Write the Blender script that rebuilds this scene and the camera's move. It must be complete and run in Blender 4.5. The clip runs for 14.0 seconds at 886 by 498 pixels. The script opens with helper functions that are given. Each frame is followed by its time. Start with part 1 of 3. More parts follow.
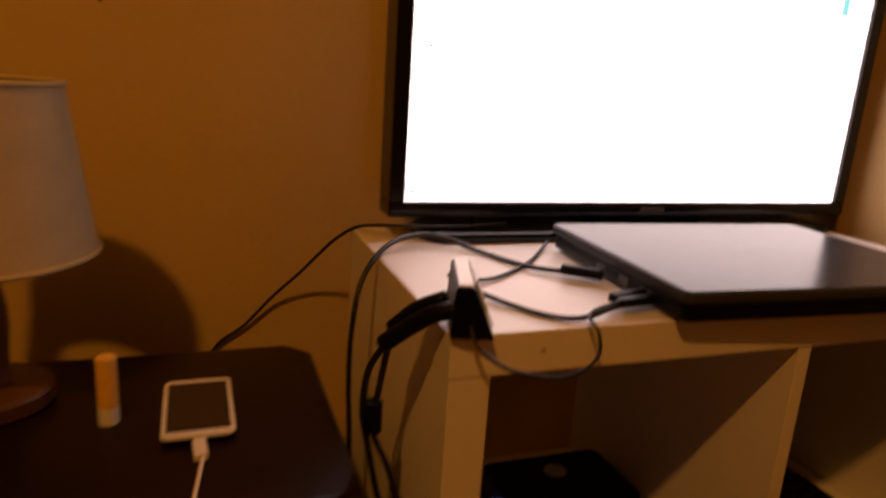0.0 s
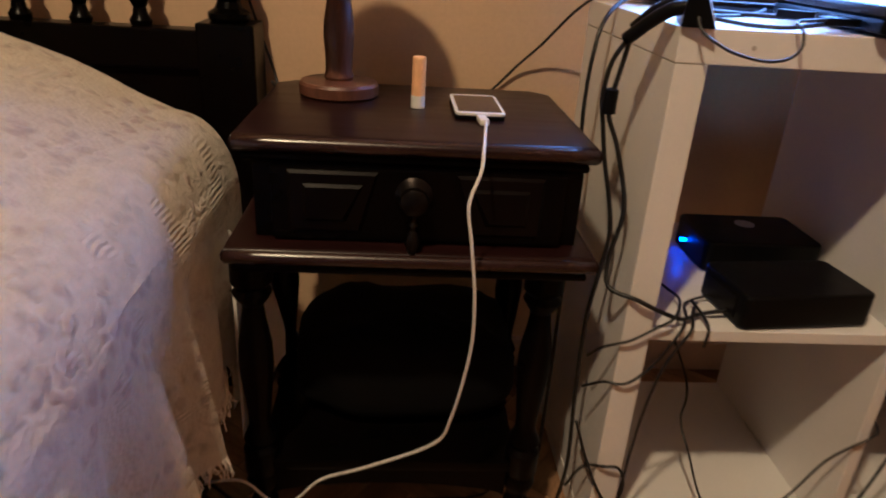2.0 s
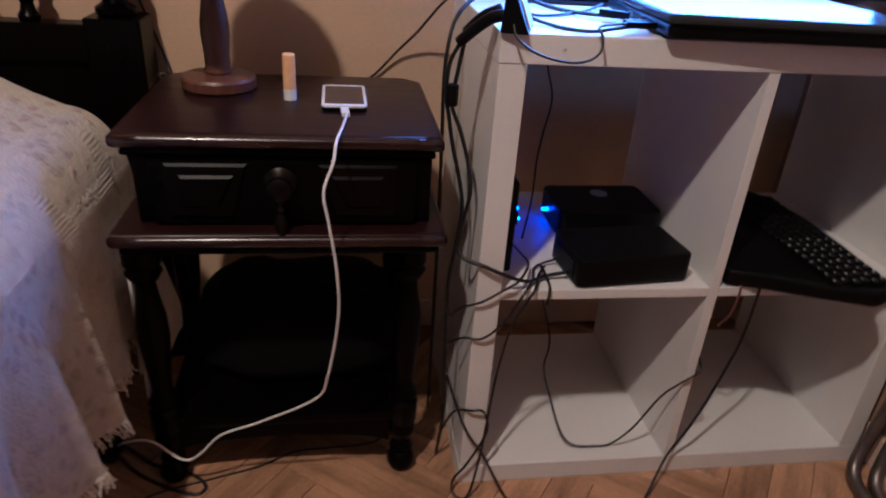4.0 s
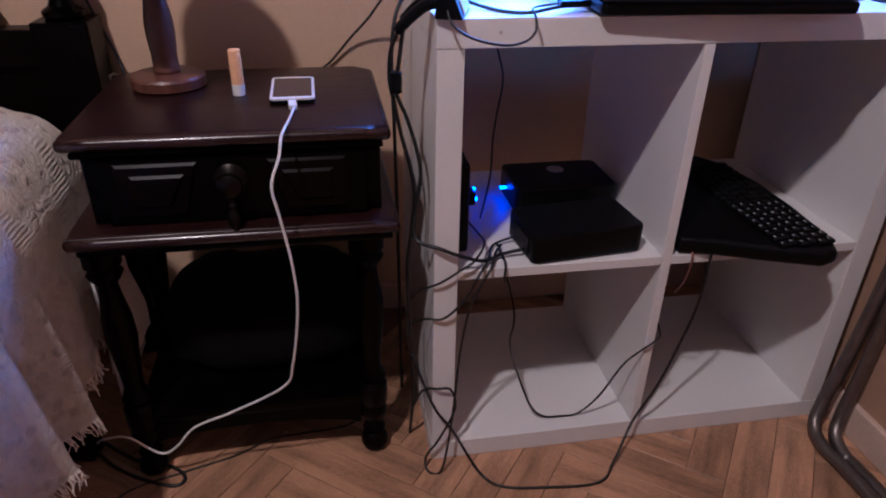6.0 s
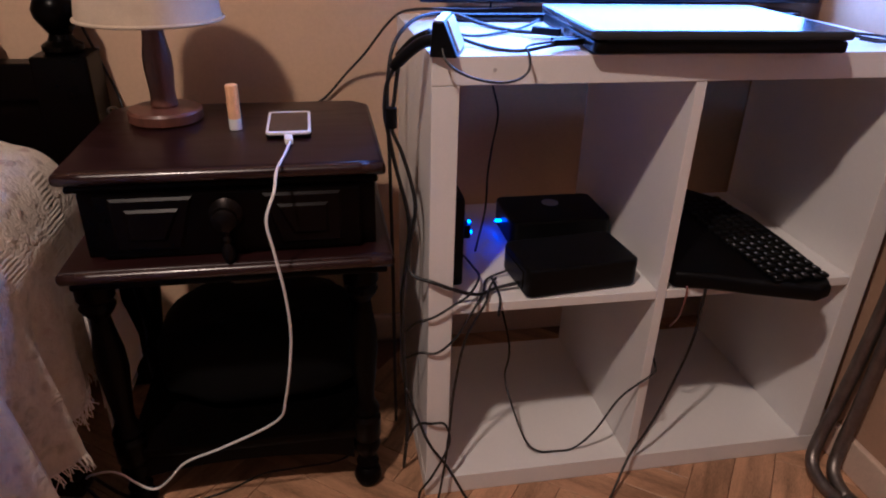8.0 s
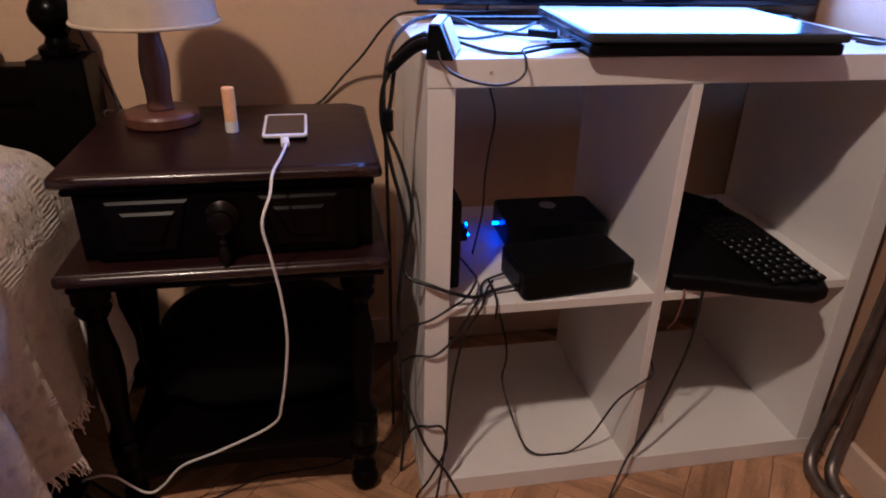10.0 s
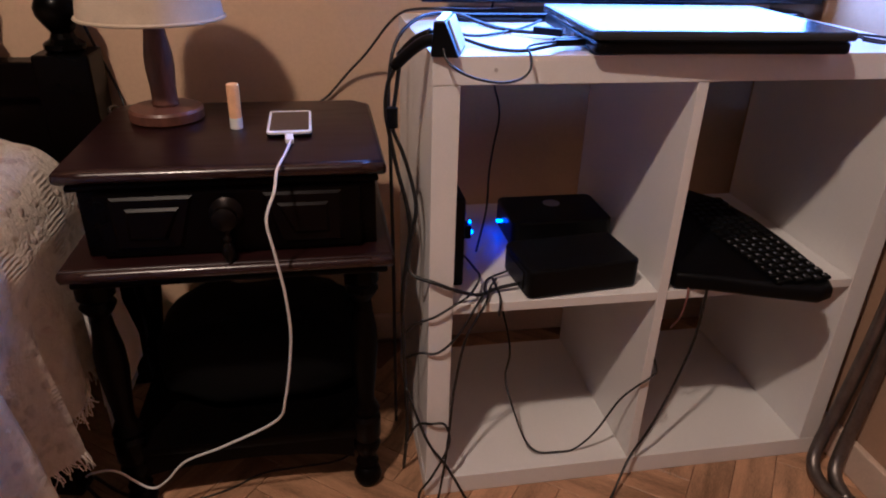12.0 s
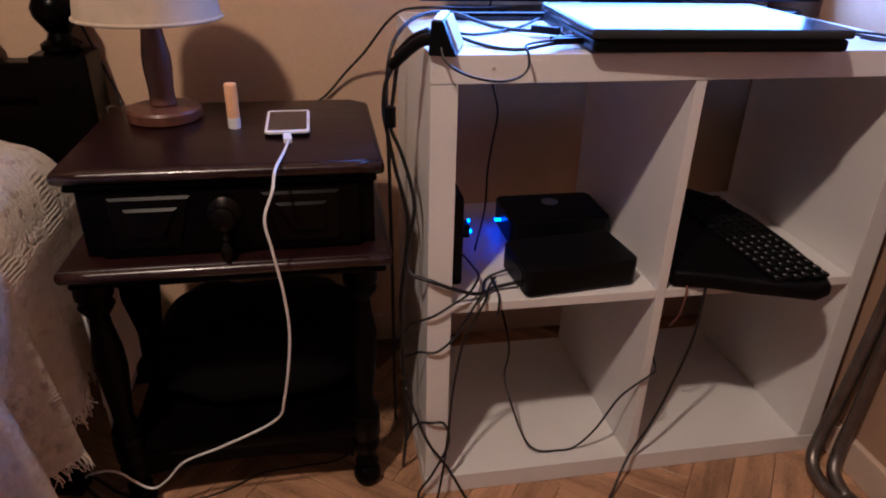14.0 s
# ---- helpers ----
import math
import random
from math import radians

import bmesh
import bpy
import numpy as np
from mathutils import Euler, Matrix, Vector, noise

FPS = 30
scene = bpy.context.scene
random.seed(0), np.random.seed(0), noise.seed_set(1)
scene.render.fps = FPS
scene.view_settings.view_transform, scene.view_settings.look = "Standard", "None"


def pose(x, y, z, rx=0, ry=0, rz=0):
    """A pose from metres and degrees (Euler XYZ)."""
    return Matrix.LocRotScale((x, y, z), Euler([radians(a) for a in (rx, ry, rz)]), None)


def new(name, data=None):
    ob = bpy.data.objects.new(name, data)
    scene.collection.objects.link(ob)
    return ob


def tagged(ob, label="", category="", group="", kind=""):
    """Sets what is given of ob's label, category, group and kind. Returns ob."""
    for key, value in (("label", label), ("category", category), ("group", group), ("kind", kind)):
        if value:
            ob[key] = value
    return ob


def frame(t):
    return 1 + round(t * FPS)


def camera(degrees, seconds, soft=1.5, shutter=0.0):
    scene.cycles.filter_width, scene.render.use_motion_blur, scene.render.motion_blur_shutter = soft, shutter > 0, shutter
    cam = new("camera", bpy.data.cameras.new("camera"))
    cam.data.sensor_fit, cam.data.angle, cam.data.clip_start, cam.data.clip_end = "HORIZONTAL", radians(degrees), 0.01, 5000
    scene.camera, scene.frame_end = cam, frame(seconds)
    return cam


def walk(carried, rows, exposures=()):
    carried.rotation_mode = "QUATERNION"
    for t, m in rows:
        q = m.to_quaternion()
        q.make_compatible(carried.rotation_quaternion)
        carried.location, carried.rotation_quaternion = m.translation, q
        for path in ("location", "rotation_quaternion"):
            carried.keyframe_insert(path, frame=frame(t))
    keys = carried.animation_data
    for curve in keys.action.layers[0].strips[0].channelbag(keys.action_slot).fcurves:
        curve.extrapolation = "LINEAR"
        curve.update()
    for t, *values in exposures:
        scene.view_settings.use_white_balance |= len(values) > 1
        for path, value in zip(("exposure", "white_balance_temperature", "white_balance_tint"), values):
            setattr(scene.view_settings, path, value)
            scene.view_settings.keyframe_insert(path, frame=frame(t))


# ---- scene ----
cam = camera(66.5, 14.0, soft=2.0, shutter=0.9)
# seconds, x, y, z, yaw, pitch, roll
ROWS = [
    (0, -0.1855, -0.4695, 0.9654, -20.26, -14.33, 3.87),
    (0.5, -0.1997, -0.5326, 0.9259, -16.49, -16.53, 3.08),
    (1, -0.2318, -0.6132, 0.8648, -12.08, -20.98, 4.25),
    (1.5, -0.2707, -0.6528, 0.8161, -4.12, -22.14, 3.11),
    (2, -0.2972, -0.7393, 0.8288, -4.47, -24.17, 3.72),
    (2.5, -0.2903, -0.8000, 0.8397, -6.66, -24.16, 2.63),
    (3, -0.3086, -0.8163, 0.8379, -11.22, -26.76, 6.16),
    (3.5, -0.2811, -0.8069, 0.8796, -8.96, -25.98, 6.38),
    (4, -0.1956, -0.8458, 0.9060, -9.48, -27.29, 3.97),
    (4.2, -0.2033, -0.8499, 0.9232, -8.09, -28.30, 1.70),
    (6.3, -0.1415, -0.8701, 0.9254, -10.46, -29.08, 1.20),
    (6.5, -0.1433, -0.8695, 0.9262, -10.30, -28.90, 1.40),
    (7, -0.1444, -0.8669, 0.9306, -10.41, -27.26, 1.13),
    (7.5, -0.1426, -0.8663, 0.9313, -10.47, -27.04, 1.30),
    (8, -0.1409, -0.8661, 0.9328, -10.58, -26.70, 1.41),
    (10.5, -0.1368, -0.8650, 0.9332, -10.66, -26.52, 1.39),
    (11, -0.1378, -0.8651, 0.9337, -10.52, -26.54, 1.38),
    (11.5, -0.1368, -0.8654, 0.9323, -10.49, -26.64, 1.49),
    (12, -0.1383, -0.8651, 0.9320, -10.38, -26.69, 1.56),
    (12.5, -0.1386, -0.8655, 0.9310, -10.29, -26.83, 1.54),
    (13, -0.1378, -0.8652, 0.9309, -10.43, -26.86, 1.51),
    (13.5, -0.1365, -0.8651, 0.9311, -10.47, -26.78, 1.33),
    (14, -0.1374, -0.8651, 0.9322, -10.46, -26.78, 1.38),
]
EXPOSURES = [
    (0, -1.80, 9300, 13), (0.4, -1.65, 8000, 10), (0.8, -1.30, 6000, 4), (1.2, -0.85, 4350, -2), (1.6, -0.32, 3650, -2), (2.0, 0.0, 3350, 1),
    (3.0, -0.02, 3150, 5), (4.0, -0.08, 3000, 9), (6.5, -0.10, 2900, 15), (7.3, -0.10, 3000, 15), (8.5, -0.10, 3170, 12), (14, -0.10, 3170, 12),
]
walk(cam, [(t, pose(x, y, z, 90 + pitch, 0, yaw) @ pose(0, 0, 0, 0, 0, roll)) for t, x, y, z, yaw, pitch, roll in ROWS], EXPOSURES)

# ---- light: one ceiling bulb behind and left of the camera, and the television's glow ----
world = bpy.data.worlds.new("room_dark")
world.use_nodes = True
world.node_tree.nodes["Background"].inputs[0].default_value = (0.02, 0.02, 0.025, 1)
world.node_tree.nodes["Background"].inputs[1].default_value = 0.05
scene.world = world
bulb = bpy.data.lights.new("ceiling_bulb", "POINT")
bulb.energy, bulb.color, bulb.shadow_soft_size = 246, (1.0, 0.442, 0.102), 0.05
new("ceiling_bulb", bulb).location = (-0.85, -1.2, 2.70)

# ---- materials ----


def material(name, colour, rough=0.5, metal=0.0, vary=0.12, scale=12.0, fine=180.0, bump=0.15, stretch=(1, 1, 1), spec=0.5, coat=0.0, random_amount=0.0, second=None, rv=0.1):
    """Base colour with broad stains and fine grain, roughness that varies, and a fine relief."""
    m = bpy.data.materials.new(name)
    m.use_nodes = True
    n, l = m.node_tree.nodes, m.node_tree.links
    b = n["Principled BSDF"]
    b.inputs["Metallic"].default_value = metal
    b.inputs["Specular IOR Level"].default_value = spec
    b.inputs["Coat Weight"].default_value = coat
    b.inputs["Coat Roughness"].default_value = 0.12
    tc, mp = n.new("ShaderNodeTexCoord"), n.new("ShaderNodeMapping")
    mp.inputs["Scale"].default_value = stretch
    l.new(tc.outputs["Object"], mp.inputs["Vector"])
    broad, grain = n.new("ShaderNodeTexNoise"), n.new("ShaderNodeTexNoise")
    for tex, s, d in ((broad, scale, 4), (grain, fine, 3)):
        tex.inputs["Scale"].default_value, tex.inputs["Detail"].default_value = s, d
        l.new(mp.outputs[0], tex.inputs["Vector"])
    both = n.new("ShaderNodeMath")
    both.operation = "MULTIPLY_ADD"
    both.inputs[1].default_value = 0.65
    scaled = n.new("ShaderNodeMath")
    scaled.operation = "MULTIPLY"
    scaled.inputs[1].default_value = 0.35
    l.new(grain.outputs["Fac"], scaled.inputs[0])
    l.new(broad.outputs["Fac"], both.inputs[0])
    l.new(scaled.outputs[0], both.inputs[2])
    ramp = n.new("ShaderNodeValToRGB")
    c2 = second or [c * (1 - 2.2 * vary) for c in colour]
    ramp.color_ramp.elements[0].position, ramp.color_ramp.elements[1].position = 0.32, 0.62
    ramp.color_ramp.elements[0].color = (*[max(0.001, c) for c in c2], 1)
    ramp.color_ramp.elements[1].color = (*[min(0.95, c * (1 + 0.3 * vary)) for c in colour], 1)
    l.new(both.outputs[0], ramp.inputs[0])
    out = ramp.outputs[0]
    if random_amount:
        info, hsv, mr = n.new("ShaderNodeObjectInfo"), n.new("ShaderNodeHueSaturation"), n.new("ShaderNodeMapRange")
        mr.inputs[3].default_value, mr.inputs[4].default_value = 1 - random_amount, 1 + random_amount
        l.new(info.outputs["Random"], mr.inputs[0])
        l.new(mr.outputs[0], hsv.inputs["Value"])
        l.new(out, hsv.inputs["Color"])
        out = hsv.outputs[0]
    l.new(out, b.inputs["Base Color"])
    rr = n.new("ShaderNodeMapRange")
    rr.inputs[3].default_value, rr.inputs[4].default_value = max(0.02, rough - rv), min(1, rough + rv)
    l.new(broad.outputs["Fac"], rr.inputs[0])
    l.new(rr.outputs[0], b.inputs["Roughness"])
    if bump:
        bp = n.new("ShaderNodeBump")
        bp.inputs["Strength"].default_value, bp.inputs["Distance"].default_value = bump, 0.002
        l.new(both.outputs[0], bp.inputs["Height"])
        l.new(bp.outputs[0], b.inputs["Normal"])
    return m


def glow(name, colour, strength):
    m = bpy.data.materials.new(name)
    m.use_nodes = True
    b = m.node_tree.nodes["Principled BSDF"]
    b.inputs["Base Color"].default_value = (0.02, 0.02, 0.02, 1)
    b.inputs["Roughness"].default_value = 0.25
    b.inputs["Emission Color"].default_value = (*colour, 1)
    b.inputs["Emission Strength"].default_value = strength
    return m


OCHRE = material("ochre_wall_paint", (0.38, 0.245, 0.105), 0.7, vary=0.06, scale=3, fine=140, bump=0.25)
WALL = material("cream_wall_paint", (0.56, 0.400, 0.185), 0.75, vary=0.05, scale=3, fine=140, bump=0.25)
# Unseen walls and ceiling: invented dark colours that hold down bounced fill light.
FARWALL = material("bounce_cutting_brown", (0.06, 0.042, 0.03), 0.7, vary=0.1, scale=3)
CEILING = material("bounce_cutting_ceiling", (0.12, 0.10, 0.08), 0.8, vary=0.04, scale=2)
SKIRTING = material("cream_skirting_paint", (0.62, 0.48, 0.32), 0.5, vary=0.08, scale=9)
LAMINATE = material("white_laminate", (0.72, 0.70, 0.685), 0.38, vary=0.03, scale=5, fine=300, bump=0.05)
JOINTDARK = material("dim_grey_print", (0.06, 0.06, 0.065), 0.5, vary=0.1)
JOINT = material("grey_laminate_edge", (0.42, 0.39, 0.37), 0.6, vary=0.1)
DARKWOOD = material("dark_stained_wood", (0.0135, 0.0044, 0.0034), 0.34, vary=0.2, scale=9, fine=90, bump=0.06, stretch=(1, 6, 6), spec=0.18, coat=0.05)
# Stained wood with shade darkened into its colour; the lit top keeps DARKWOOD.
SHADEDWOOD = material("stained_wood_with_shade", (0.0018, 0.0010, 0.0009), 0.30, vary=0.25, scale=9, fine=80, bump=0.05, spec=0.06, coat=0.02)
EDGEWOOD = material("varnished_dark_edge_wood", (0.022, 0.0085, 0.006), 0.26, vary=0.3, scale=9, fine=70, bump=0.05, stretch=(1, 6, 6), spec=0.4, coat=0.25)
PANELWOOD = material("glossy_dark_panel_wood", (0.0032, 0.0017, 0.0015), 0.30, vary=0.25, scale=9, fine=80, bump=0.04, spec=0.08, coat=0.025)
REDWOOD = material("varnished_reddish_wood", (0.105, 0.041, 0.012), 0.45, vary=0.2, scale=14, fine=90, bump=0.1, stretch=(5, 5, 1), coat=0.05)
PLANK = material("varnished_oak_parquet", (0.41, 0.238, 0.072), 0.36, vary=0.32, scale=6, fine=110, bump=0.12, stretch=(1, 7, 7), coat=0.15, random_amount=0.22)
GROUT = material("dark_parquet_joint", (0.15, 0.08, 0.035), 0.8, vary=0.2)
SHADE = material("cream_pleated_fabric", (0.47, 0.39, 0.24), 0.85, vary=0.06, scale=30, fine=400, bump=0.3)
BLACK = material("black_plastic", (0.0022, 0.0022, 0.0028), 0.42, vary=0.15, scale=20, fine=500, bump=0.08, spec=0.14)
CLOTH = material("black_cloth", (0.0022, 0.0018, 0.002), 0.95, vary=0.2, scale=30, fine=500, bump=0.5, spec=0.15)
GLOSSBLACK = material("gloss_black_plastic", (0.004, 0.004, 0.005), 0.18, vary=0.1, scale=20, bump=0.0, spec=0.3, rv=0.03)
CABLE = material("black_cable_rubber", (0.005, 0.005, 0.006), 0.45, vary=0.15, scale=40, bump=0.05)
WHITECABLE = material("white_cable_rubber", (0.74, 0.72, 0.70), 0.5, vary=0.05, scale=60, bump=0.05)
WHITEPLASTIC = material("white_plastic", (0.76, 0.75, 0.73), 0.35, vary=0.04, scale=40, bump=0.03)
GREYPLASTIC = material("silver_grey_plastic", (0.45, 0.45, 0.47), 0.3, metal=0.4, vary=0.08, scale=40, bump=0.03)
PHONEGLASS = material("dark_phone_glass", (0.030, 0.022, 0.018), 0.12, vary=0.1, scale=10, bump=0.0)
LID = material("gloss_dark_laptop_lid", (0.04, 0.041, 0.046), 0.2, metal=0.0, spec=0.06, vary=0.05, scale=20, fine=500, bump=0.0, rv=0.012)
ORANGE = material("orange_plastic_sleeve", (0.84, 0.50, 0.15), 0.45, vary=0.06, scale=60, bump=0.05)
def crochet(name):
    """Cream cotton with faded pink and grey-green flowers, ribbed bands and a knotted relief."""
    m = bpy.data.materials.new(name)
    m.use_nodes = True
    n, l = m.node_tree.nodes, m.node_tree.links
    b = n["Principled BSDF"]
    b.inputs["Roughness"].default_value = 0.92
    b.inputs["Sheen Weight"].default_value = 0.5
    tc = n.new("ShaderNodeTexCoord")

    def noise_at(scale, detail=3):
        t = n.new("ShaderNodeTexNoise")
        t.inputs["Scale"].default_value, t.inputs["Detail"].default_value = scale, detail
        l.new(tc.outputs["Object"], t.inputs["Vector"])
        return t

    def ramp_of(src, p0, p1, c0=(0, 0, 0), c1=(1, 1, 1)):
        r = n.new("ShaderNodeValToRGB")
        r.color_ramp.elements[0].position, r.color_ramp.elements[1].position = p0, p1
        r.color_ramp.elements[0].color, r.color_ramp.elements[1].color = (*c0, 1), (*c1, 1)
        l.new(src, r.inputs[0])
        return r

    def mixed(fac, a, c, kind="MIX"):
        x = n.new("ShaderNodeMix")
        x.data_type, x.blend_type = "RGBA", kind
        l.new(fac, x.inputs[0])
        for sock, v in ((x.inputs[6], a), (x.inputs[7], c)):
            if isinstance(v, tuple):
                sock.default_value = (*v, 1)
            else:
                l.new(v, sock)
        return x.outputs[2]

    leaf = n.new("ShaderNodeTexVoronoi")
    leaf.inputs["Scale"].default_value = 46
    warp, add = n.new("ShaderNodeVectorMath"), n.new("ShaderNodeVectorMath")
    warp.operation = "SCALE"
    warp.inputs["Scale"].default_value = 0.035
    l.new(noise_at(30, 2).outputs["Color"], warp.inputs[0])
    l.new(tc.outputs["Object"], add.inputs[0])
    l.new(warp.outputs[0], add.inputs[1])
    l.new(add.outputs[0], leaf.inputs["Vector"])
    where = ramp_of(noise_at(9).outputs["Fac"], 0.44, 0.56)
    dots = ramp_of(leaf.outputs["Distance"], 0.22, 0.50, (1, 1, 1), (0, 0, 0))
    flower = n.new("ShaderNodeMath")
    flower.operation = "MULTIPLY"
    l.new(where.outputs[0], flower.inputs[0])
    l.new(dots.outputs[0], flower.inputs[1])
    tint = ramp_of(noise_at(4, 1).outputs["Fac"], 0.42, 0.58, (0.44, 0.27, 0.23), (0.42, 0.40, 0.32))
    base = ramp_of(noise_at(60, 4).outputs["Fac"], 0.3, 0.7, (0.72, 0.66, 0.54), (0.84, 0.78, 0.66))
    soft = n.new("ShaderNodeMath")
    soft.operation = "MULTIPLY"
    soft.inputs[1].default_value = 0.48
    l.new(flower.outputs[0], soft.inputs[0])
    l.new(mixed(soft.outputs[0], base.outputs[0], tint.outputs[0]), b.inputs["Base Color"])
    rib = n.new("ShaderNodeTexWave")
    rib.wave_type, rib.bands_direction = "BANDS", "Z"
    rib.inputs["Scale"].default_value, rib.inputs["Distortion"].default_value = 52, 2.5
    l.new(tc.outputs["Object"], rib.inputs["Vector"])
    bands = ramp_of(noise_at(11, 1).outputs["Fac"], 0.60, 0.68)
    ribs = n.new("ShaderNodeMath")
    ribs.operation = "MULTIPLY"
    l.new(rib.outputs["Fac"], ribs.inputs[0])
    l.new(bands.outputs[0], ribs.inputs[1])
    knots = n.new("ShaderNodeTexVoronoi")
    knots.inputs["Scale"].default_value = 190
    l.new(tc.outputs["Object"], knots.inputs["Vector"])
    sums = n.new("ShaderNodeMath")
    sums.operation = "MULTIPLY_ADD"
    sums.inputs[1].default_value = 0.45
    l.new(knots.outputs["Distance"], sums.inputs[0])
    l.new(ribs.outputs[0], sums.inputs[2])
    sums2 = n.new("ShaderNodeMath")
    l.new(sums.outputs[0], sums2.inputs[0])
    l.new(flower.outputs[0], sums2.inputs[1])
    bp = n.new("ShaderNodeBump")
    bp.inputs["Strength"].default_value, bp.inputs["Distance"].default_value = 0.55, 0.004
    l.new(sums2.outputs[0], bp.inputs["Height"])
    l.new(bp.outputs[0], b.inputs["Normal"])
    return m


LINEN = crochet("cream_crochet_cotton")
SHEET = material("white_cotton_sheet", (0.86, 0.84, 0.80), 0.9, vary=0.05, scale=20, fine=300, bump=0.4)
STEEL = material("dull_grey_steel_tube", (0.20, 0.175, 0.155), 0.42, metal=0.9, vary=0.15, scale=25, bump=0.05)
VINYL = material("brown_vinyl", (0.16, 0.06, 0.03), 0.4, vary=0.15, scale=20, bump=0.2)
BRONZE = material("dark_bronze", (0.011, 0.008, 0.0065), 0.36, metal=0.8, vary=0.2, scale=60, bump=0.1)
KEYCAP = material("black_keycap", (0.003, 0.003, 0.0036), 0.45, vary=0.1, scale=90, bump=0.05, spec=0.15)
LEGEND = material("pale_key_legend", (0.34, 0.34, 0.35), 0.5, vary=0.02, bump=0)
SCREEN = glow("lit_white_screen", (0.87, 0.79, 1.0), 12.0)
TEALGLOW = glow("lit_teal_mark", (0.2, 0.75, 1.0), 4.0)
LED = glow("blue_indicator_light", (0.10, 0.17, 1.0), 20.0)

# ---- builders ----
BASE = {}


def thing(name, at, label, category, group="", kind=""):
    ob = new(name)
    ob.empty_display_size = 0.05
    ob.location = at
    BASE[ob.name] = Vector(at)
    return tagged(ob, label, category, group, kind)


def part(name, bm, mat, parent=None, label="", smooth=True):
    """Links a bmesh in world places as one mesh under a thing or a part."""
    me = bpy.data.meshes.new(name)
    if smooth:
        for f in bm.faces:
            f.smooth = True
        for e in bm.edges:
            if len(e.link_faces) == 2:
                small, large = sorted(f.calc_area() for f in e.link_faces)
                angle = e.calc_face_angle(0)
                if angle > 0.6 or (angle > 0.2 and large > 8 * small):
                    e.smooth = False
    off = BASE[parent.name] if parent else Vector((0, 0, 0))
    bm.transform(Matrix.Translation(-off))
    bm.to_mesh(me)
    bm.free()
    me.materials.append(mat)
    ob = new(name, me)
    if parent:
        ob.parent = parent
    BASE[ob.name] = off
    if label:
        tagged(ob, label)
    return ob


def single(name, bm, mat, label, category, group="", kind="", at=None):
    ob = part(name, bm, mat)
    return tagged(ob, label, category, group, kind)


def box(x0, x1, y0, y1, z0, z1, bevel=0.002, m=None, seg=2, bm=None):
    """A bevelled block; m turns it about its own place."""
    bm2 = bmesh.new()
    bmesh.ops.create_cube(bm2, size=1)
    bmesh.ops.scale(bm2, vec=(x1 - x0, y1 - y0, z1 - z0), verts=bm2.verts)
    if bevel:
        bmesh.ops.bevel(bm2, geom=list(bm2.edges), offset=bevel, segments=seg, profile=0.6, affect="EDGES")
    bm2.transform(Matrix.Translation(((x0 + x1) / 2, (y0 + y1) / 2, (z0 + z1) / 2)))
    if m is not None:
        bm2.transform(m)
    if bm is None:
        return bm2
    tmp = bpy.data.meshes.new("tmp")
    bm2.to_mesh(tmp)
    bm.from_mesh(tmp)
    bpy.data.meshes.remove(tmp)
    bm2.free()
    return bm


def lathe(profile, at, steps=28, m=None):
    """A turned body from (radius, height) pairs about a vertical axis."""
    bm = bmesh.new()
    rings = []
    for r, z in profile:
        rings.append([bm.verts.new((max(r, 1e-4) * math.cos(2 * math.pi * i / steps), max(r, 1e-4) * math.sin(2 * math.pi * i / steps), z)) for i in range(steps)])
    for a, b in zip(rings, rings[1:]):
        for i in range(steps):
            bm.faces.new((a[i], a[(i + 1) % steps], b[(i + 1) % steps], b[i]))
    bm.faces.new(rings[0][::-1])
    bm.faces.new(rings[-1])
    if m is not None:
        bm.transform(m)
    bm.transform(Matrix.Translation(at))
    bmesh.ops.recalc_face_normals(bm, faces=bm.faces)
    return bm


def curve_points(points, per=8):
    """A smooth line through the points (Catmull-Rom)."""
    p = [Vector(q) for q in points]
    p = [2 * p[0] - p[1]] + p + [2 * p[-1] - p[-2]]
    out = []
    for a, b, c, d in zip(p, p[1:], p[2:], p[3:]):
        for i in range(per):
            t = i / per
            out.append(0.5 * (2 * b + (c - a) * t + (2 * a - 5 * b + 4 * c - d) * t * t + (3 * b - a - 3 * c + d) * t ** 3))
    return out + [p[-2]]


def tube(points, radius, per=8, sides=10, bm=None, flat=1.0):
    bm = bm or bmesh.new()
    line = curve_points(points, per) if per > 1 else [Vector(q) for q in points]
    up, rings = Vector((0.03, 0.05, 1)).normalized(), []
    for i, q in enumerate(line):
        d = (line[min(i + 1, len(line) - 1)] - line[max(i - 1, 0)]).normalized()
        side = d.cross(up)
        side = side.normalized() if side.length > 1e-3 else Vector((1, 0, 0))
        up = side.cross(d).normalized()
        rings.append([bm.verts.new(q + radius * (math.cos(2 * math.pi * k / sides) * side + flat * math.sin(2 * math.pi * k / sides) * up)) for k in range(sides)])
    for a, b in zip(rings, rings[1:]):
        for k in range(sides):
            bm.faces.new((a[k], a[(k + 1) % sides], b[(k + 1) % sides], b[k]))
    bm.faces.new(rings[0][::-1])
    bm.faces.new(rings[-1])
    return bm


